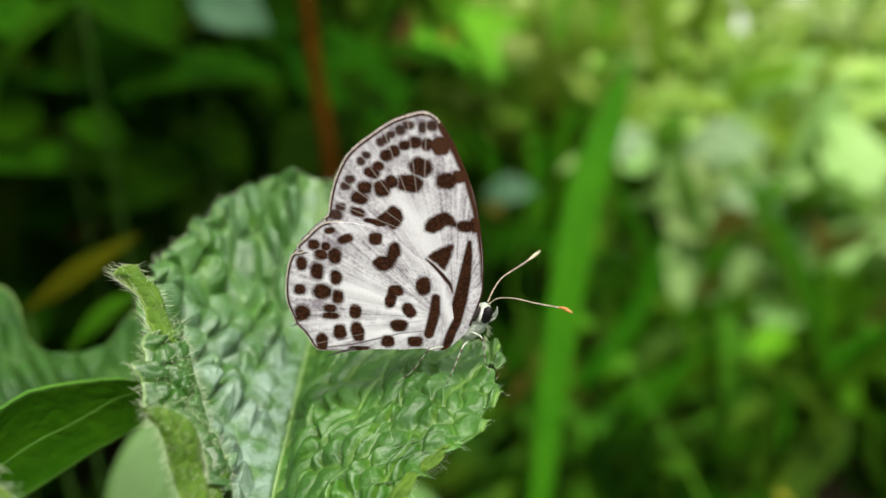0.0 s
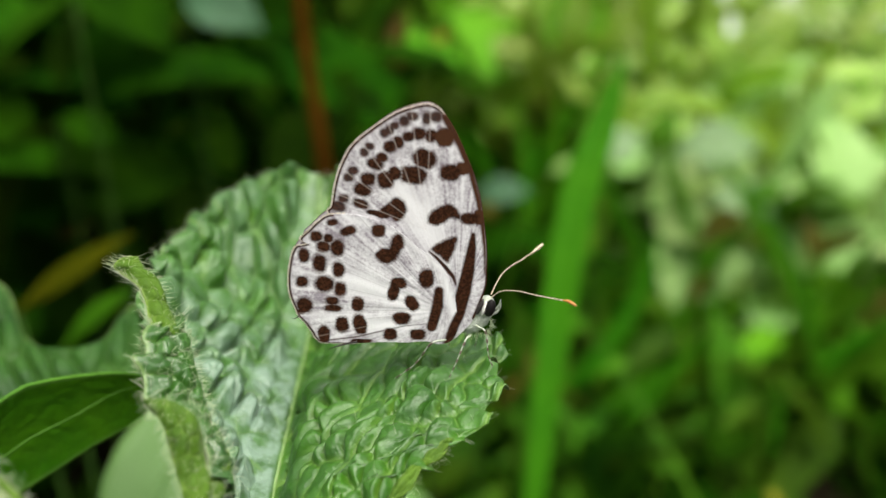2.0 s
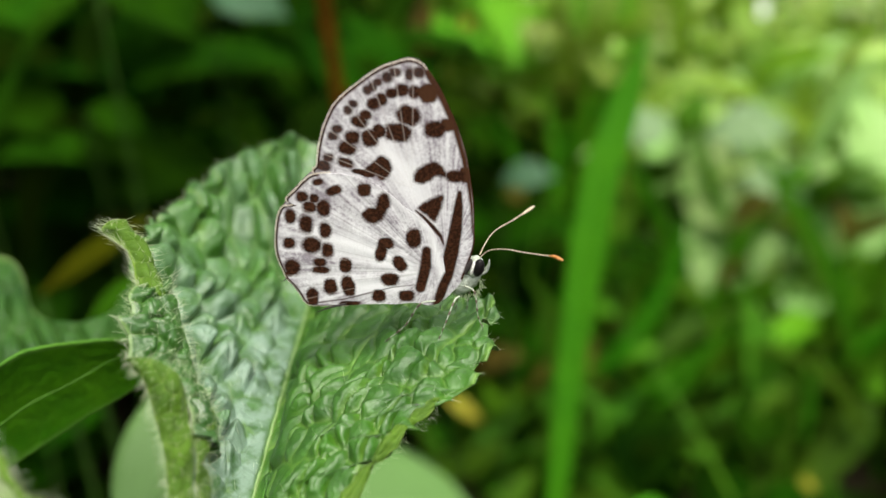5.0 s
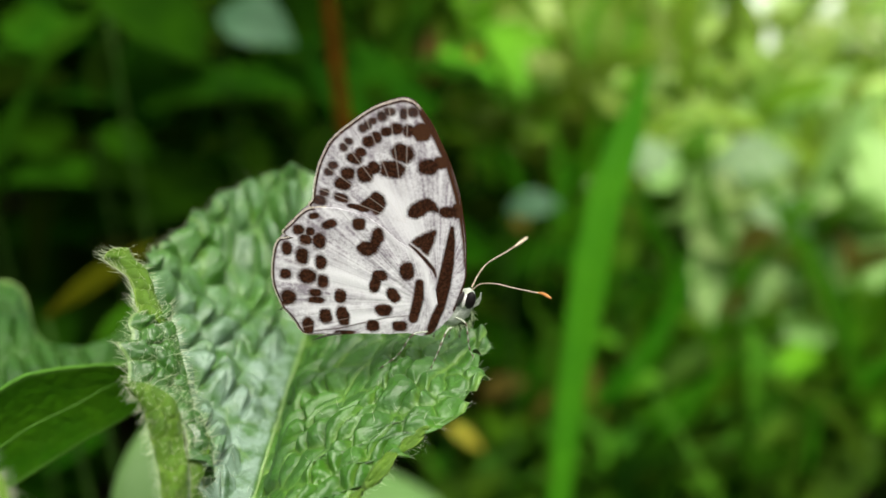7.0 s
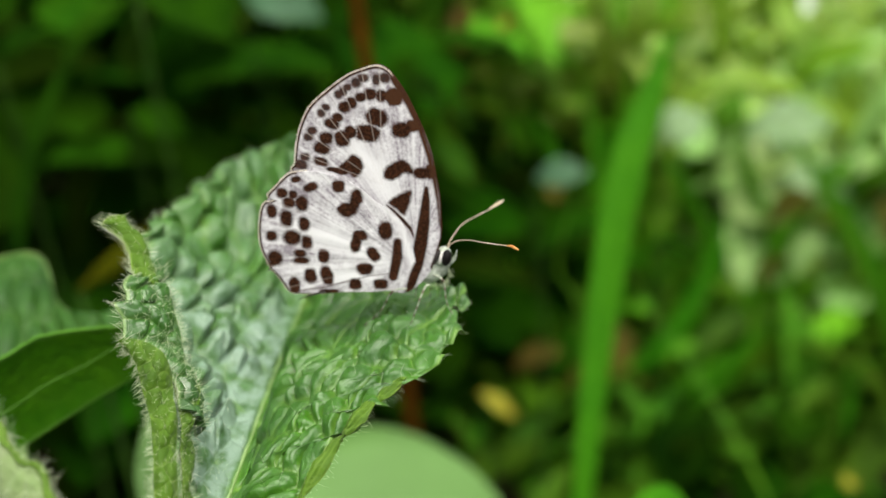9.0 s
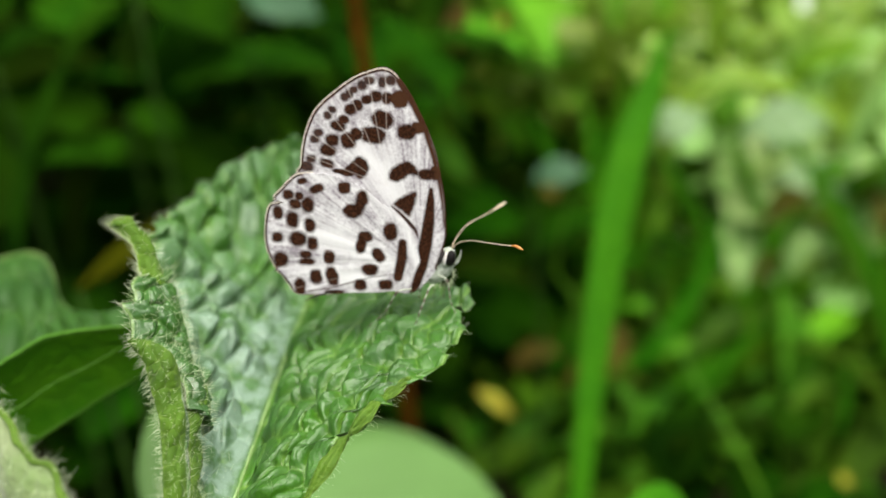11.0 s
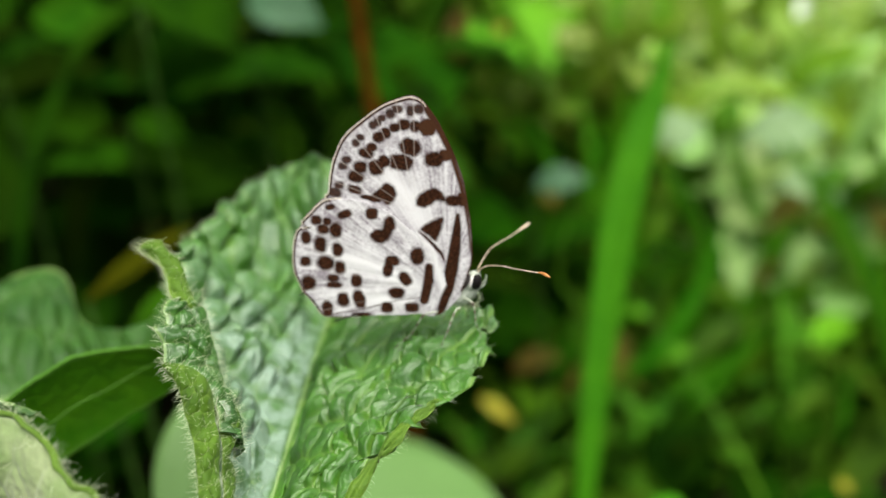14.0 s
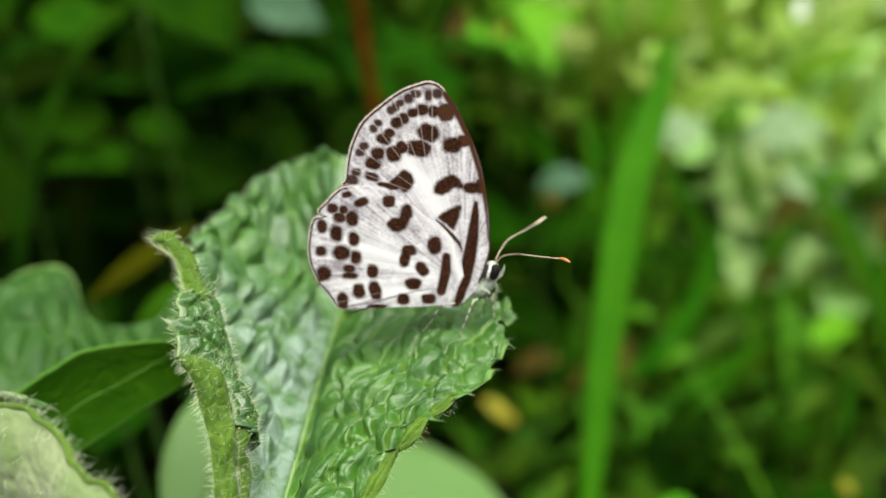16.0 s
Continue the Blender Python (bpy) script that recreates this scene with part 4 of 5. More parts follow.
hind, hind_rim, hind_off = wing("hindwing", HIND, (-1.0, 1.6), 55.38, 620, 190, hind_pattern, 0.05, "white hindwing with brown spots and a black base bar", 30)
far_fore, _, _ = wing("forewing", FORE, (-0.35, 2.2), 56.2, 160, 50, fore_pattern, 0.05, "far forewing folded behind the near one", 26)
far_hind, _, _ = wing("hindwing", HIND, (-1.0, 1.6), 56.45, 160, 50, hind_pattern, 0.05, "far hindwing folded behind the near one", 30)


def fringe(name, rim_xy, y, first, last, length, material, parent, seed):
    """Short hair scales standing out along a stretch of the wing's edge."""
    r = np.random.default_rng(seed)
    n = len(rim_xy)
    centre = rim_xy.mean(0)
    V, F = [], []
    for k in range(int(first * n), int(last * n)):
        a, b = rim_xy[k % n], rim_xy[(k + 1) % n]
        t = (b - a) / (np.linalg.norm(b - a) + 1e-9)
        o = np.array((t[1], -t[0]))
        if o @ (a - centre) < 0:
            o = -o
        for _ in range(3):
            q = a + (b - a) * r.random()
            L = length * r.uniform(0.6, 1.25)
            e = q + o * L + t * r.normal() * 0.05
            yy = y + r.normal() * 0.015
            w = t * 0.016
            i = len(V)
            V += [at(BASE[0] + q[0] - w[0] - 0.05 * o[0], yy, BASE[2] + q[1] - w[1] - 0.05 * o[1]), at(BASE[0] + q[0] + w[0] - 0.05 * o[0], yy, BASE[2] + q[1] + w[1] - 0.05 * o[1]),
                  at(BASE[0] + e[0] + w[0], yy - 0.01, BASE[2] + e[1] + w[1]), at(BASE[0] + e[0] - w[0], yy - 0.01, BASE[2] + e[1] - w[1])]
            F.append((i, i + 1, i + 2, i + 3))
    return tagged(part(name, V, F, material, parent, "pale fringe of hair scales"), kind="stuff")


fringe("fringe", fore_rim, 55.6, 0.36, 0.70, 0.11, M_FRINGE, fore, 3)
fringe("fringe", hind_rim, 55.42, 0.34, 0.78, 0.10, M_FRINGE, hind, 4)
tv, tf = tube([at(BASE[0] + x, 55.4, BASE[2] + z) for x, z in ((-9.85, 1.22), (-10.15, 1.0), (-10.35, 1.05))], (0.00005, 0.00003, 0.00001), 6, 8)
part("tail", tv, tf, M_BLACK, hind, "thread-like dark tail")
tv, tf = tube([at(BASE[0] + x, 55.3, BASE[2] + z) for x, z in ((-6.4, -0.5), (-7.4, -0.75), (-8.2, -1.05))], (0.00007, 0.00006, 0.00002), 6, 10)
part("tail", tv, tf, M_BLACK, hind, "thread-like dark tail")

v, f = ball(at(1.75, 56.35, -29.0), (0.00125, 0.0008, 0.00085), (0, -40, 0), 0.03)
thorax = part("thorax", v, f, M_FUR, fly, "grey-white furry thorax")
tr = np.random.default_rng(31)
fur_at = [(1.75 + 1.2 * math.cos(g) * 0.8 - 0.2 * math.sin(g), 55.75 + 0.5 * tr.random(), -29.1 + 0.85 * math.sin(g)) for g in tr.uniform(3.2, 6.6, 140)]
hairs("fur", [at(*q) for q in fur_at], [(q[0] - 1.75, -0.5, q[2] + 29.0 - 0.4) for q in fur_at], 0.00045, 0.000012, thorax, "fine white fur", 32)
v, f = tube([at(0.9, 56.4, -29.5), at(-1.8, 56.3, -29.75), at(-5.4, 56.2, -29.7)], (0.0006, 0.0006, 0.0002), 14, 30)
part("abdomen", v, f, M_FUR, fly, "slender whitish abdomen")
v, f = ball(at(2.42, 55.95, -28.05), (0.00058, 0.00055, 0.00072), (0, 15, 0), 0.02)
head = part("head", v, f, M_FUR, fly, "small furry head")
v, f = ball(at(2.66, 55.50, -27.92), (0.00034, 0.00030, 0.00058), (0, 14, 0))
part("eye", v, f, M_EYE, head, "black eye ringed with white")
v, f = ball(at(2.30, 55.46, -27.92), (0.00012, 0.00016, 0.00048), (0, 16, 0))
part("eye_ring", v, f, M_WHITE, head, "white scales behind the eye")
v, f = ball(at(2.06, 55.45, -27.82), (0.00014, 0.00018, 0.00056), (0, 22, 0))
part("cheek_stripe", v, f, M_BLACK, head, "black stripe behind the eye")
for dy in (0.0, 0.5):
    v, f = tube([at(2.8, 55.7 + dy, -28.45), at(3.12, 55.6 + dy, -28.2), at(3.28, 55.5 + dy, -27.85), at(3.32, 55.5 + dy, -27.6)], (0.00009, 0.00008, 0.00006, 0.00003), 8, 16)
    part("palp", v, f, M_FUR, head, "whitish feathery palp")


def antenna(points, club_points, club_material, label):
    v, f = tube([at(*p) for p in points], (0.000042, 0.000034, 0.00004), 8, 60)
    shaft = part("antenna", v, f, M_CLUB, fly, label)
    p = spline([at(*q) for q in points], 40)
    for k in range(3, 38, 2):
        bv, bf = tube([p[k] - (p[k + 1] - p[k]) * 0.3, p[k], p[k] + (p[k + 1] - p[k]) * 0.3], (0.000044, 0.000044), 8, 4)
        part("band", bv, bf, M_BROWN, shaft)
    v, f = tube([at(*q) for q in club_points], (0.00004, 0.00008, 0.000105, 0.00009, 0.00004), 10, 24)
    part("club", v, f, club_material, shaft)


antenna([(2.75, 56.2, -27.35), (3.1, 57.0, -26.95), (3.7, 58, -26.55), (4.9, 59.5, -26.42), (5.5, 60.3, -26.36)], [(5.5, 60.3, -26.36), (5.85, 60.8, -26.32), (6.1, 61.2, -26.3), (6.35, 61.6, -26.28)], M_CLUB, "pale straight antenna with a cream club")
antenna([(2.75, 55.8, -27.35), (3.3, 55.4, -26.75), (4.2, 54.5, -26.3), (5.1, 53.6, -26.1), (6.0, 52.8, -25.92), (6.6, 52.2, -25.76)], [(6.6, 52.2, -25.76), (6.85, 52.0, -25.7), (7.1, 51.7, -25.72), (7.3, 51.5, -25.76)], M_ORANGE, "banded antenna with an orange club")


def leg(points, label):
    v, f = tube([at(*p) for p in points], (0.00006, 0.00004, 0.00003, 0.00002), 7, 48)
    shank = part("leg", v, f, M_LEG, fly, label)
    p = spline([at(*q) for q in points], 30)
    for k in range(7, 28, 5):
        w = 0.00007 - 0.000045 * k / 30
        bv, bf = tube([p[k - 1], p[k], p[k + 1]], (w + 0.00001, w + 0.00001), 7, 5)
        part("band", bv, bf, M_BROWN, shank)


leg([(0.0, 55.3, -30.0), (-0.9, 54.6, -29.9), (-1.84, 55.2, -31.6), (-3.2, 55.7, -33.0)], "slender white leg banded with black")
leg([(1.5, 55.3, -29.7), (1.2, 54.9, -29.8), (0.7, 54.4, -30.9), (0.2, 54.4, -32.2)], "slender white leg banded with black")
leg([(1.8, 55.3, -29.0), (2.4, 55.0, -29.3), (2.6, 54.9, -30.8), (2.9, 55.0, -31.7)], "slender white leg banded with black")
for dx in (-0.4, 0.6, 1.3):
    leg([(0.9 + dx, 56.3, -29.7), (0.9 + dx, 57.2, -29.9), (0.8 + dx, 58.0, -30.8), (0.6 + dx, 58.4, -32.2)], "slender white leg banded with black")

# ---- plants behind ----


def grass(points, width, face, label, material=M_GRASS, nu=60, waist=0.0, blunt=6):
    """A grass blade: keeled, tapering, standing on the soil."""
    c = spline([at(*p) for p in points], nu)
    s = np.linspace(0, 1, nu)
    w = width / 2000 * np.clip(1.1 * (1 - s ** blunt), 0.02, 1) * (0.72 + 0.28 * np.sin(np.pi * s ** 1.3)) * (1 - waist * np.clip(1.9 - 2 * s, 0, 1))
    t = np.gradient(c, axis=0)
    t /= np.linalg.norm(t, axis=1)[:, None]
    n = np.array(face, dtype=float)[None] - t * (t @ np.array(face, dtype=float))[:, None]
    n /= np.linalg.norm(n, axis=1)[:, None]
    side = np.cross(t, n)
    v = np.linspace(-1, 1, 7)
    p = c[:, None] + side[:, None] * (v[None, :] * w[:, None])[..., None] + n[:, None] * (0.22 * np.abs(v)[None, :] * w[:, None])[..., None]
    thing = tagged(empty("grass_blade", at(*points[0])), label, "grass")
    thick(part("blade", p.reshape(-1, 3), grid_faces(nu, 7), material, thing), 0.25)
    mv, mf = tube([Vector(q) - Vector(m) * 0.00005 for q, m in zip(c[:nu - 4:6], n[:nu - 4:6])], (width / 22000, width / 60000), 6, 30)
    part("midrib", mv, mf, material, thing, "slightly raised midrib")
    sv, sf = tube([at(*points[0]), c[6], c[12]], (width / 3600, width / 5200), 8, 12)
    part("sheath", sv, sf, material, thing)
    return thing


G0 = -1000 * EYE
grass([(10, 150, G0), (18, 180, -190), (22.3, 192.9, -146.9), (27.0, 208.2, -110.9), (32.7, 221, -80.9), (38.5, 228, -65), (43.5, 233.7, -50)], 12.0, (-0.35, -0.9, 0.25), "broad bright green grass blade standing in the undergrowth", waist=0.84, blunt=16)


def standing_leaf(name, base, tip, width, face, material, label, stalk=None, category="leaf", **kw):
    """One leaf on its own stalk that comes up from the soil."""
    v, f, mid = blade_grid(base, tip, width, face, **kw)
    thing = empty(name, at(base[0], base[1], G0))
    tagged(thing, label, category)
    b = thick(part("blade", v, f, material, thing), 0.3)
    mv, mf = tube([Vector(p) for p in mid[::5]], (0.0008, 0.0003), 6, 16)
    part("midrib", mv, mf, material, b)
    foot = stalk or (base[0], base[1] + 10, G0 - 2)
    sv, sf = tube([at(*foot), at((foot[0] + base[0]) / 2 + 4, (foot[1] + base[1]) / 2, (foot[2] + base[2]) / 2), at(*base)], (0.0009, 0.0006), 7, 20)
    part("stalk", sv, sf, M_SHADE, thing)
    return thing


standing_leaf("round_leaf", (-43, 166, -147), (3, 188, -148), 56, (0, -0.25, 1), M_SOFT, "pale green rounded leaf in soft light", bow=0.08, fold=0.05, sharp=0.55)
standing_leaf("pale_leaf", (-33.5, 86, -74), (-27, 105, -62), 12, (0.1, -0.8, 0.6), M_SOFT, "pale blurred green leaf below the plant", bow=0.05, sharp=0.6)
standing_leaf("yellow_leaf", (-73, 160, -80), (-55, 172, -70), 3.8, (0.2, -0.8, 0.5), M_OCHRE, "yellowing narrow leaf in dark undergrowth")
standing_leaf("grey_leaf", (14, 340, -124), (34, 340, -122), 11, (0, -0.7, 0.7), M_GLAUC, "grey-green oval leaf of the undergrowth")
standing_leaf("grey_leaf", (-84, 345, -56), (-57, 341, -66), 20, (0, -0.7, 0.7), M_GLAUC, "grey-green shiny leaf high in the undergrowth")
standing_leaf("yellow_leaf", (-7, 327, -204), (7, 323, -214), 5.5, (0, -0.6, 0.8), M_LEMON, "small yellow leaf low in the undergrowth")
standing_leaf("narrow_leaf", (-62, 150, -82), (-52.5, 161, -76), 3.4, (0, -0.7, 0.7), M_HALF, "narrow green leaf behind the lobed one")
standing_leaf("broad_leaf", (132, 556, -226), (232, 562, -214), 42, (0, -0.5, 0.9), M_PALE, "broad pale leaf in full light")
standing_leaf("toothed_leaf", (35, 128, -106), (20, 116, -97.5), 8, (0.1, -0.5, 0.9), M_GRASS, "tip of a light green toothed leaf", teeth=0.12)
grass([(-160, 250, G0), (-150, 270, -150), (-142, 285, -96), (-133, 308, -69), (-128, 323, -58), (-120, 345, -42)], 4.5, (0.2, -0.9, 0.3), "leaning grass blade with shade in its colour", M_DARK)
grass([(92, 560, G0), (96, 560, -195), (112, 562, -152), (141, 564, -147), (173, 564, -159), (197, 563, -176), (226, 560, -200)], 11, (0, -0.6, 0.8), "arching yellow-green grass blade in the light", M_MOSS)
standing_leaf("downy_leaf", (128, 520, -166), (176, 526, -161), 27, (0, -0.7, 0.7), M_PALE, "pale downy leaf in the light")
standing_leaf("downy_leaf", (120, 500, -189), (194, 506, -194), 24, (0, -0.7, 0.7), M_PALE, "broad pale downy leaf in the light")
standing_leaf("downy_leaf", (71, 430, -138), (91, 436, -130), 20, (0, -0.7, 0.7), M_PALE, "soft green leaf behind the grass blade")
standing_leaf("pale_leaf", (144, 480, -229), (165, 486, -223), 13, (0, -0.7, 0.7), M_MOSS, "small yellow-green leaf in the light")
standing_leaf("pale_leaf", (193, 520, -250), (217, 526, -242), 17, (0, -0.7, 0.7), M_MIST, "pale leaf at the edge of the light")
standing_leaf("pale_leaf", (174, 450, -263), (195, 456, -254), 14, (0, -0.7, 0.7), M_GLAUC, "grey-green leaf low in the undergrowth")
standing_leaf("grey_leaf", (119, 430, -248), (136, 436, -271), 11, (0, -0.7, 0.7), M_GLAUC, "grey-green folded leaf low in the undergrowth")
standing_leaf("green_leaf", (135, 420, -274), (146, 426, -246), 10, (0, -0.7, 0.7), M_SHADY, "bright green upright leaf")
standing_leaf("dark_leaf", (101, 460, -147), (113, 466, -126), 15, (0, -0.7, 0.7), M_SHADY, "deep green leaf against the light")
standing_leaf("dark_leaf", (153, 470, -174), (173, 476, -168), 12, (0, -0.7, 0.7), M_SHADY, "deep green leaf against the light")
standing_leaf("dark_leaf", (71, 440, -193), (96, 446, -205), 15, (0, -0.7, 0.7), M_DARK, "undergrowth leaf with shade in its deep green")
standing_leaf("green_leaf", (-91, 260, -42), (-117, 266, -65), 6, (0, -0.7, 0.7), M_HALF, "long hanging green leaf, half shade in its colour")
standing_leaf("green_leaf", (-126, 330, -94), (-107, 336, -104), 13, (0, -0.7, 0.7), M_DARK, "broad green leaf darkened in colour for the shade")
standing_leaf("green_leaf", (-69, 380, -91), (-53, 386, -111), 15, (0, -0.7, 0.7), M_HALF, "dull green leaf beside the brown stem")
standing_leaf("green_leaf", (-153, 300, -68), (-137, 306, -59), 8, (0, -0.7, 0.7), M_DARK, "green leaf darkened in colour for the shade")
standing_leaf("green_leaf", (-100, 400, -86), (-74, 406, -102), 18, (0, -0.7, 0.7), M_DARK, "broad green leaf darkened in colour for the shade")
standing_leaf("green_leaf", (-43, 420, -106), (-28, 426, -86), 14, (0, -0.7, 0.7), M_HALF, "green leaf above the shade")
standing_leaf("orange_leaf", (0, 520, -106), (6, 526, -102), 5, (0, -0.7, 0.7), M_AMBER, "small orange withered leaf")
standing_leaf("orange_leaf", (148, 370, -279), (153, 376, -278), 7, (0, -0.7, 0.7), M_LEMON, "small bright yellow leaf on the soil")
grass([(30, 262, G0), (27, 256, -190), (24, 251, -131), (19, 250, -121), (19, 250, -112), (22, 250, -100), (25, 252, -92)], 1.6, (0, -0.9, 0.3), "thin curved green grass stem", M_SHADY)
grass([(110, 262, G0), (90, 268, -220), (82, 274, -200), (69, 292, -181), (54, 311, -163), (46, 323, -152)], 1.3, (0.3, -0.8, 0.5), "thin grass blade lying over the undergrowth", M_SHADY)
# White leaves put where far highlights sparkle.
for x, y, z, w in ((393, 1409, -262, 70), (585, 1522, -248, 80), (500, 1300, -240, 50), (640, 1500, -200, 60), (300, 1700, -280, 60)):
    tagged(standing_leaf("painted_gleam_leaf", (x - 0.55 * w, y, z), (x + 0.55 * w, y + 12, z + 6), 0.55 * w, (0, -0.6, 0.8), M_GLEAM, "far leaf with its gleam in the colour", sharp=0.6), group="gleaming leaves in the far light")
stalk_thing = tagged(empty("dry_stem", at(-52, 134, G0)), "reddish brown dead stalk below the leaves", "stem")
tw, tf = tube([at(-52, 134, G0 - 3), at(-50, 132, -200), at(-46, 130, -100), at(-44.5, 130.5, -83)], (0.0026, 0.0024, 0.0020, 0.0012), 8, 30)
part("stalk", tw, tf, M_TWIG, stalk_thing)
stem_thing = tagged(empty("dry_stem", at(-24, 280, G0)), "upright brown dry stem in the shade", "stem")
tw, tf = tube([at(-24, 280, G0 - 3), at(-30, 284, -150), at(-33, 286, -94), at(-37.3, 296, -70), at(-41.5, 309, -40), at(-46, 319, -8)], (0.0026, 0.0026, 0.0024, 0.0018), 8, 40)
part("stalk", tw, tf, M_TWIG, stem_thing)


def undergrowth(name, n, place, size, material, label, seed, lean=0.7, slim=0.28):
    """Many small leaves of one kind in one mesh: each a bowed, folded blade."""
    r = np.random.default_rng(seed)
    u = np.linspace(0, 1, 7)
    w = np.sin(np.pi * u ** 0.85) ** 0.8
    v = np.array([-1, -0.5, 0, 0.5, 1])
    U, V = np.meshgrid(u, v, indexing="ij")
    t = np.stack([U, slim * V * w[:, None], 0.10 * np.abs(V) * w[:, None] - 0.22 * U ** 2], -1).reshape(-1, 3)
    tf = np.array(grid_faces(7, 5))
    VV, FF = [], []
    for k in range(n):
        p, s = place(r), r.uniform(*size)
        m = Euler((r.normal() * 0.6, r.normal() * lean - 0.2, r.uniform(0, 6.283))).to_matrix()
        VV.append((t * np.array((s, s * r.uniform(0.7, 1.5), s))) @ np.array(m).T / 1000 + np.array(at(*p)))
        FF.append(tf + k * len(t))
    return tagged(part(name, np.vstack(VV), np.vstack(FF).tolist(), material, None, "", True), label, "foliage", kind="stuff")


def zone(x0, x1, y0, y1, h0, h1, power=1.0):
    """Random places in a wedge in front: x as a share of the distance, y distance, height over the soil."""
    def place(r):
        y = y0 * (y1 / y0) ** r.random()
        return (y * r.uniform(x0, x1), y, G0 + h0 + (h1 - h0) * r.random() ** power)
    return place


undergrowth("undergrowth", 820, zone(-0.75, -0.04, 340, 1300, 0, 230), (30, 70), M_DARK, "undergrowth leaves with shade in their deep green", 21)
undergrowth("undergrowth", 260, zone(-0.05, 0.09, 440, 780, 0, 105), (30, 60), M_DARK, "undergrowth leaves with shade in their deep green", 35)
undergrowth("undergrowth", 60, zone(-0.7, 0.0, 480, 1300, 170, 320), (25, 55), M_MID, "mid green undergrowth leaves", 22)
undergrowth("undergrowth", 150, zone(-0.5, -0.02, 420, 620, 165, 310), (35, 80), M_HALF, "common green leaves with half shade in their colour", 54, 0.8, 0.2)
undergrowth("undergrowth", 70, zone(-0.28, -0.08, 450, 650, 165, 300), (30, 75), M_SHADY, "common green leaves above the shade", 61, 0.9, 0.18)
undergrowth("undergrowth", 60, zone(-0.10, 0.16, 600, 1000, 90, 200), (30, 70), M_MID, "fresh green leaves at the edge of the shade", 58, 0.9, 0.16)
undergrowth("undergrowth", 200, zone(0.06, 0.75, 340, 640, 0, 50), (20, 50), M_DARK, "low undergrowth leaves with shade in their green", 26)
undergrowth("undergrowth", 340, zone(0.10, 0.75, 380, 580, 0, 60, 1.4), (25, 70), M_SHADY, "slim green undergrowth leaves", 23, 0.9, 0.11)
undergrowth("undergrowth", 520, zone(0.16, 0.75, 420, 620, 0, 70, 1.3), (20, 55), M_MID, "mid green undergrowth leaves", 53, 0.9, 0.14)
undergrowth("undergrowth", 120, zone(-0.1, 0.10, 850, 1600, 0, 160), (30, 60), M_MID, "mid green undergrowth leaves", 29)
undergrowth("undergrowth", 1300, zone(0.13, 0.85, 600, 1400, 0, 150, 1.5), (25, 70), M_LIGHT, "undergrowth leaves with sunshine in their light green", 24, 0.9, 0.15)
undergrowth("undergrowth", 1500, zone(-0.02, 0.70, 900, 2600, 0, 130, 1.5), (28, 62), M_LIGHT, "undergrowth leaves with sunshine in their light green", 36, 1.0, 0.17)
undergrowth("undergrowth", 760, zone(0.06, 0.70, 900, 2200, 30, 140), (25, 65), M_SUN, "pale leaves with sunlight in their colour", 30, 1.0)
undergrowth("undergrowth", 420, zone(0.02, 0.60, 850, 1800, 20, 150), (25, 65), M_SHADY, "common green leaves between the sunny ones", 44, 1.0, 0.15)
undergrowth("undergrowth", 170, zone(0.24, 0.62, 520, 800, 40, 120), (20, 60), M_MOSS, "yellow-green leaves in the light", 59, 0.9, 0.16)
undergrowth("undergrowth", 210, zone(0.20, 0.55, 480, 760, 25, 125), (35, 70), M_MIST, "pale downy leaves behind the grass", 46, 0.6)
undergrowth("undergrowth", 330, zone(-0.04, 0.22, 650, 1100, 50, 180), (20, 55), M_MOSS, "yellow-green leaves at the edge of the shade", 47, 1.0)
undergrowth("undergrowth", 170, zone(0.22, 0.62, 850, 1700, 70, 165), (18, 45), M_GLEAM, "far leaves with white gleam in their colour", 62, 0.8, 0.2)
undergrowth("undergrowth", 90, zone(-0.05, 0.18, 330, 480, 0, 28), (20, 45), M_SHADY, "low green leaves on the soil", 63, 1.0, 0.18)
undergrowth("undergrowth", 330, zone(-0.09, 0.16, 640, 1000, 75, 185), (20, 55), M_LIGHT, "leaves with sun in their green, beside the shade", 64, 1.0, 0.17)
undergrowth("undergrowth", 150, zone(0.17, 0.42, 580, 860, 45, 115), (20, 55), M_MIST, "pale leaves over the low green", 65, 0.8, 0.2)
undergrowth("undergrowth", 120, zone(0.17, 0.46, 560, 860, 30, 110), (25, 60), M_MOSS, "yellow-green leaves over the low green", 66, 0.9, 0.14)
undergrowth("undergrowth", 70, zone(-0.30, -0.05, 430, 560, 130, 215), (30, 65), M_SHADY, "green leaves behind the perch", 67, 0.9, 0.2)
undergrowth("undergrowth", 55, zone(-0.24, -0.06, 440, 600, 145, 230), (25, 60), M_MID, "fresh green leaves beside the brown stem", 70, 0.9, 0.18)
undergrowth("litter", 14, zone(-0.22, -0.04, 430, 600, 120, 200), (30, 60), M_DRY, "withered brown leaves hanging in the shade", 68, 0.9, 0.14)
undergrowth("undergrowth", 60, zone(-0.16, 0.02, 520, 700, 130, 215), (25, 60), M_MID, "fresh green leaves behind the wings", 69, 0.9, 0.18)
undergrowth("litter", 40, zone(0.0, 0.5, 600, 1200, 20, 130), (20, 45), M_DRY, "withered brown leaves among the green", 48, 1.0)
undergrowth("undergrowth", 170, zone(0.26, 0.62, 480, 900, 20, 115), (15, 42), M_SUN, "leaves with caught light in their pale colour", 45, 0.8)
undergrowth("undergrowth", 130, zone(0.0, 0.6, 420, 1300, 10, 130), (15, 40), M_YELLOW, "yellowing leaves here and there", 37)
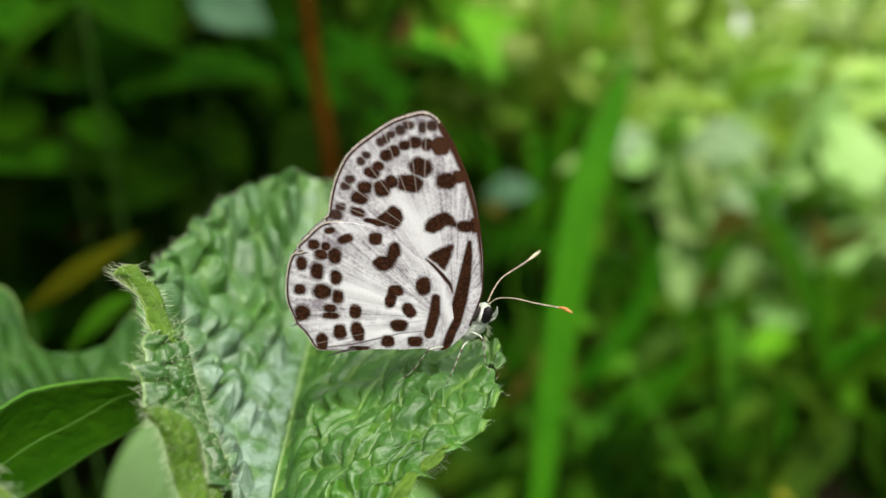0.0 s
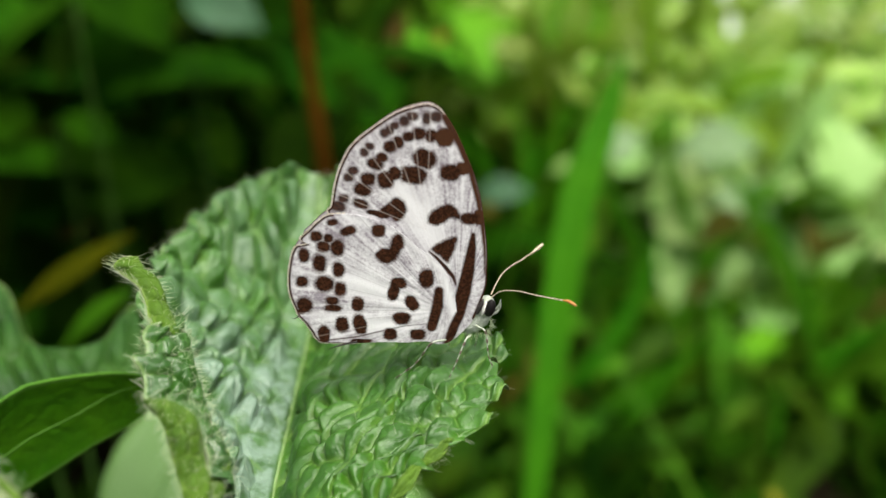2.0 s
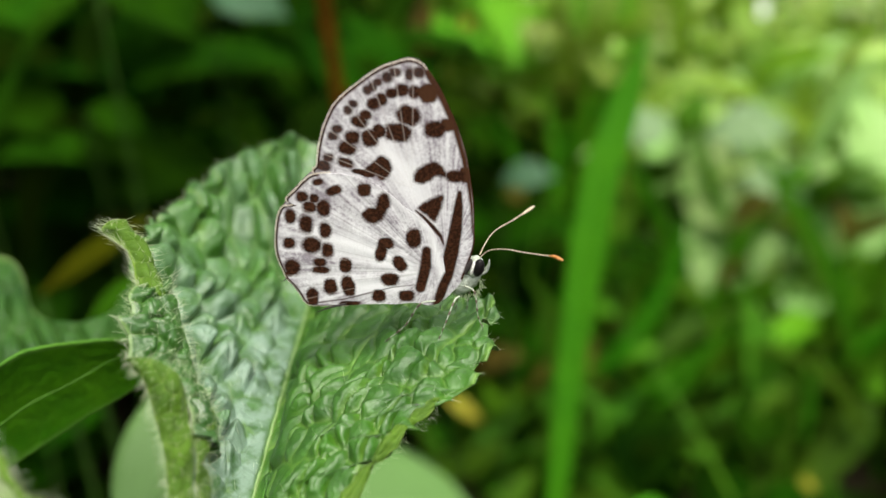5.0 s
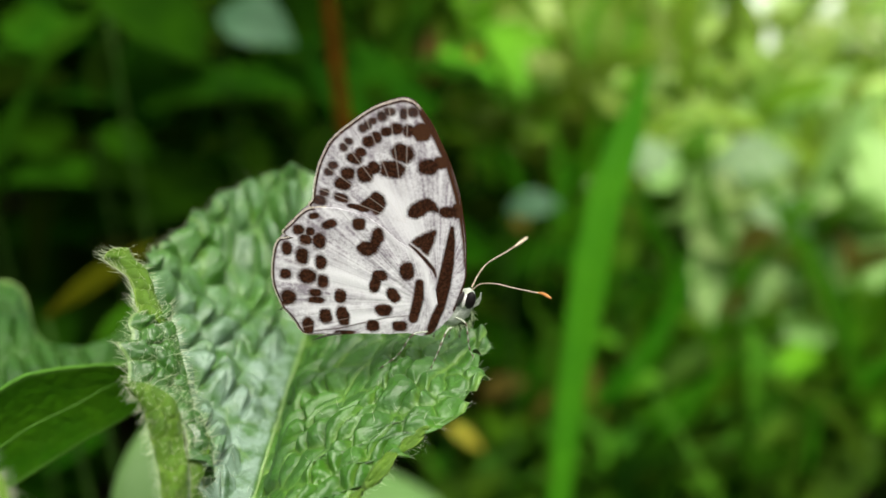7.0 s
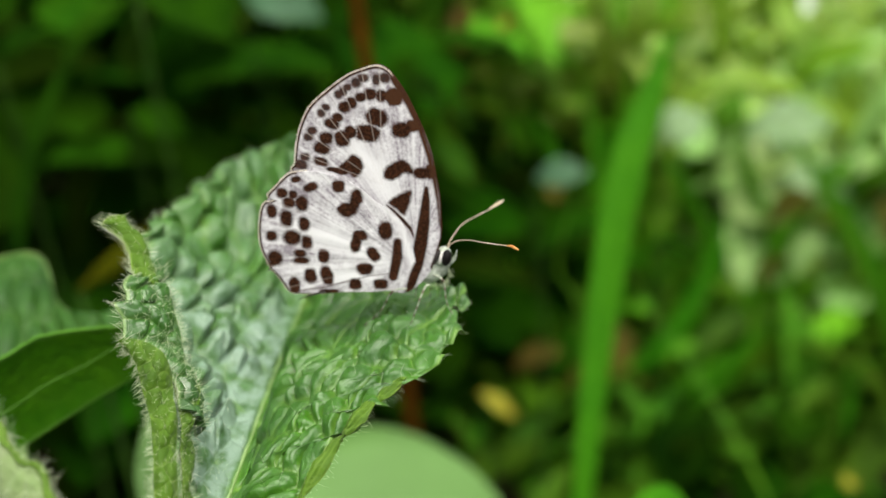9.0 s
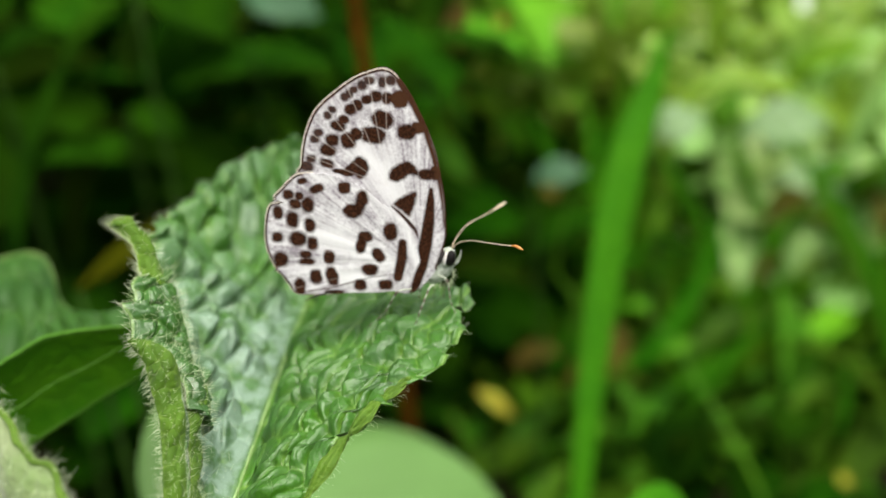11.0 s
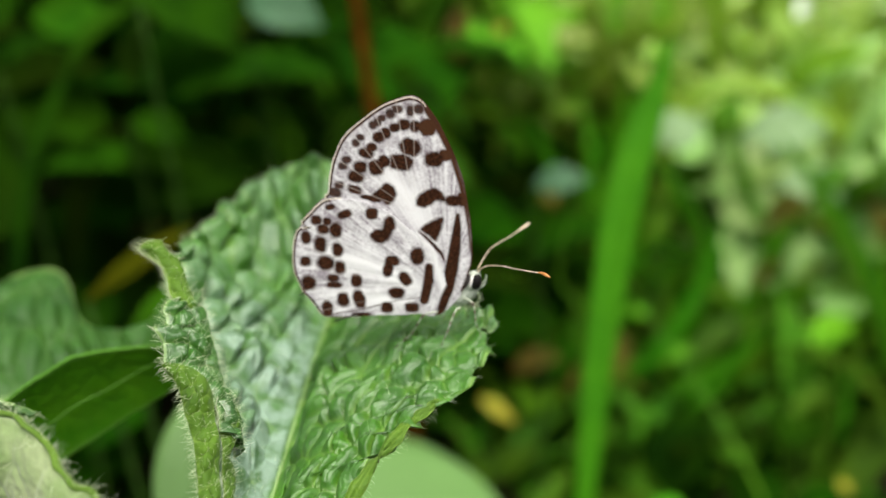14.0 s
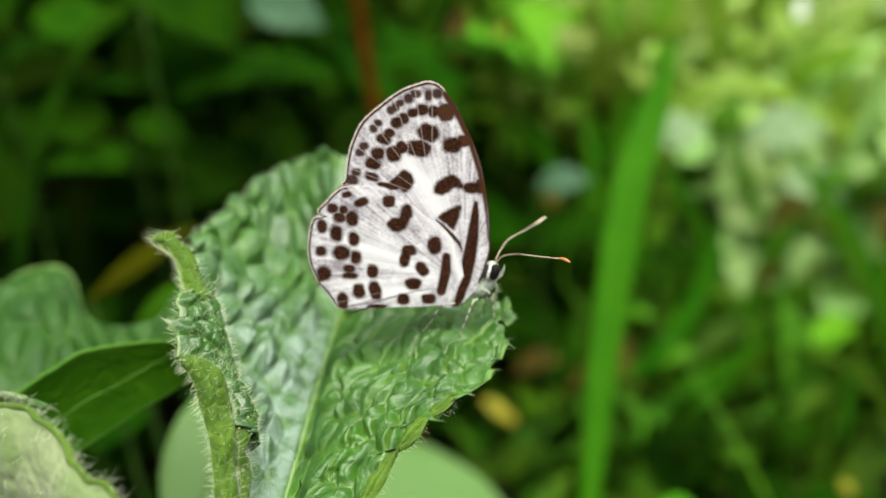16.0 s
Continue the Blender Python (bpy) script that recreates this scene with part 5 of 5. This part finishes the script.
undergrowth("undergrowth", 110, zone(-0.03, 0.15, 420, 640, 0, 60), (15, 40), M_MID, "mid green low undergrowth leaves", 38)
undergrowth("litter", 6, zone(-0.03, 0.14, 420, 600, 0, 50), (20, 40), M_DRY, "dry brown leaves in the undergrowth", 39)
undergrowth("undergrowth", 26, zone(-0.03, 0.14, 370, 560, 10, 80), (15, 35), M_YELLOW, "yellowing leaves here and there", 40)
undergrowth("thin_grass", 120, zone(-0.03, 0.3, 620, 1100, 60, 170), (60, 140), M_MOSS, "thin yellow-green grass in the light", 57, 1.3, 0.03)
undergrowth("thin_grass", 480, zone(0.05, 0.7, 420, 1000, 0, 60), (60, 130), M_GRASS, "thin bright grass among the undergrowth", 27, 1.2, 0.02)
undergrowth("litter", 140, zone(-0.7, 0.6, 480, 1300, 0, 30), (25, 55), M_DRY, "dry brown leaf litter on the soil", 25)
# Added foliage, mostly out of view, to block sky light and darken reflections.
undergrowth("shade_foliage", 700, zone(-1.3, -0.3, 550, 1700, 150, 800), (60, 120), M_DARK, "added dark foliage, mostly unseen, that shades the left", 33)


def around(r):
    """Random places in a wide ring about the plant, outside the wedge in front."""
    a, d = r.uniform(0, 6.283), 700 * 6 ** r.random()
    if abs(a - 1.571) < 0.9:
        a += 2.2
    return (d * math.cos(a), d * math.sin(a), G0 + 70 * r.random())


undergrowth("undergrowth", 2600, around, (40, 90), M_SHADY, "low green undergrowth all round the plant", 50)


def motions():
    """The butterfly sways a little on its leaf: lean and turn, in degrees."""
    foot = fly.location.copy()
    sway = [
        (0.0, 0.1, -0.3), (0.5, 1.2, -0.7), (1.0, -1.1, 0.3), (1.5, -1.0, 0.2), (2.0, 0.4, -0.5), (2.5, 0.5, -0.6), (3.0, 0.5, -0.6), (3.5, -0.5, -0.2),
        (6.0, -0.4, 0.1), (6.5, 0.5, -0.3), (7.0, 1.7, -0.4), (7.5, 0.2, 0.0), (8.0, 0.3, -0.2), (8.5, 0.3, 0.1), (9.0, -0.5, 0.3), (11.5, -1.2, 0.8),
        (12.0, -0.6, 0.5), (12.5, 0.4, 0.0), (13.0, -0.4, 0.3), (13.5, -0.7, 0.4), (14.0, 0.5, 0.5), (14.5, 1.4, 0.0), (15.0, 0.3, 0.2), (15.5, -1.2, 0.6), (16.0, -2.5, 0.8),
    ]
    walk(fly, [(t, Matrix.Translation(foot) @ pose(0, 0, 0, lean, 0, turn)) for t, lean, turn in sway])


motions()
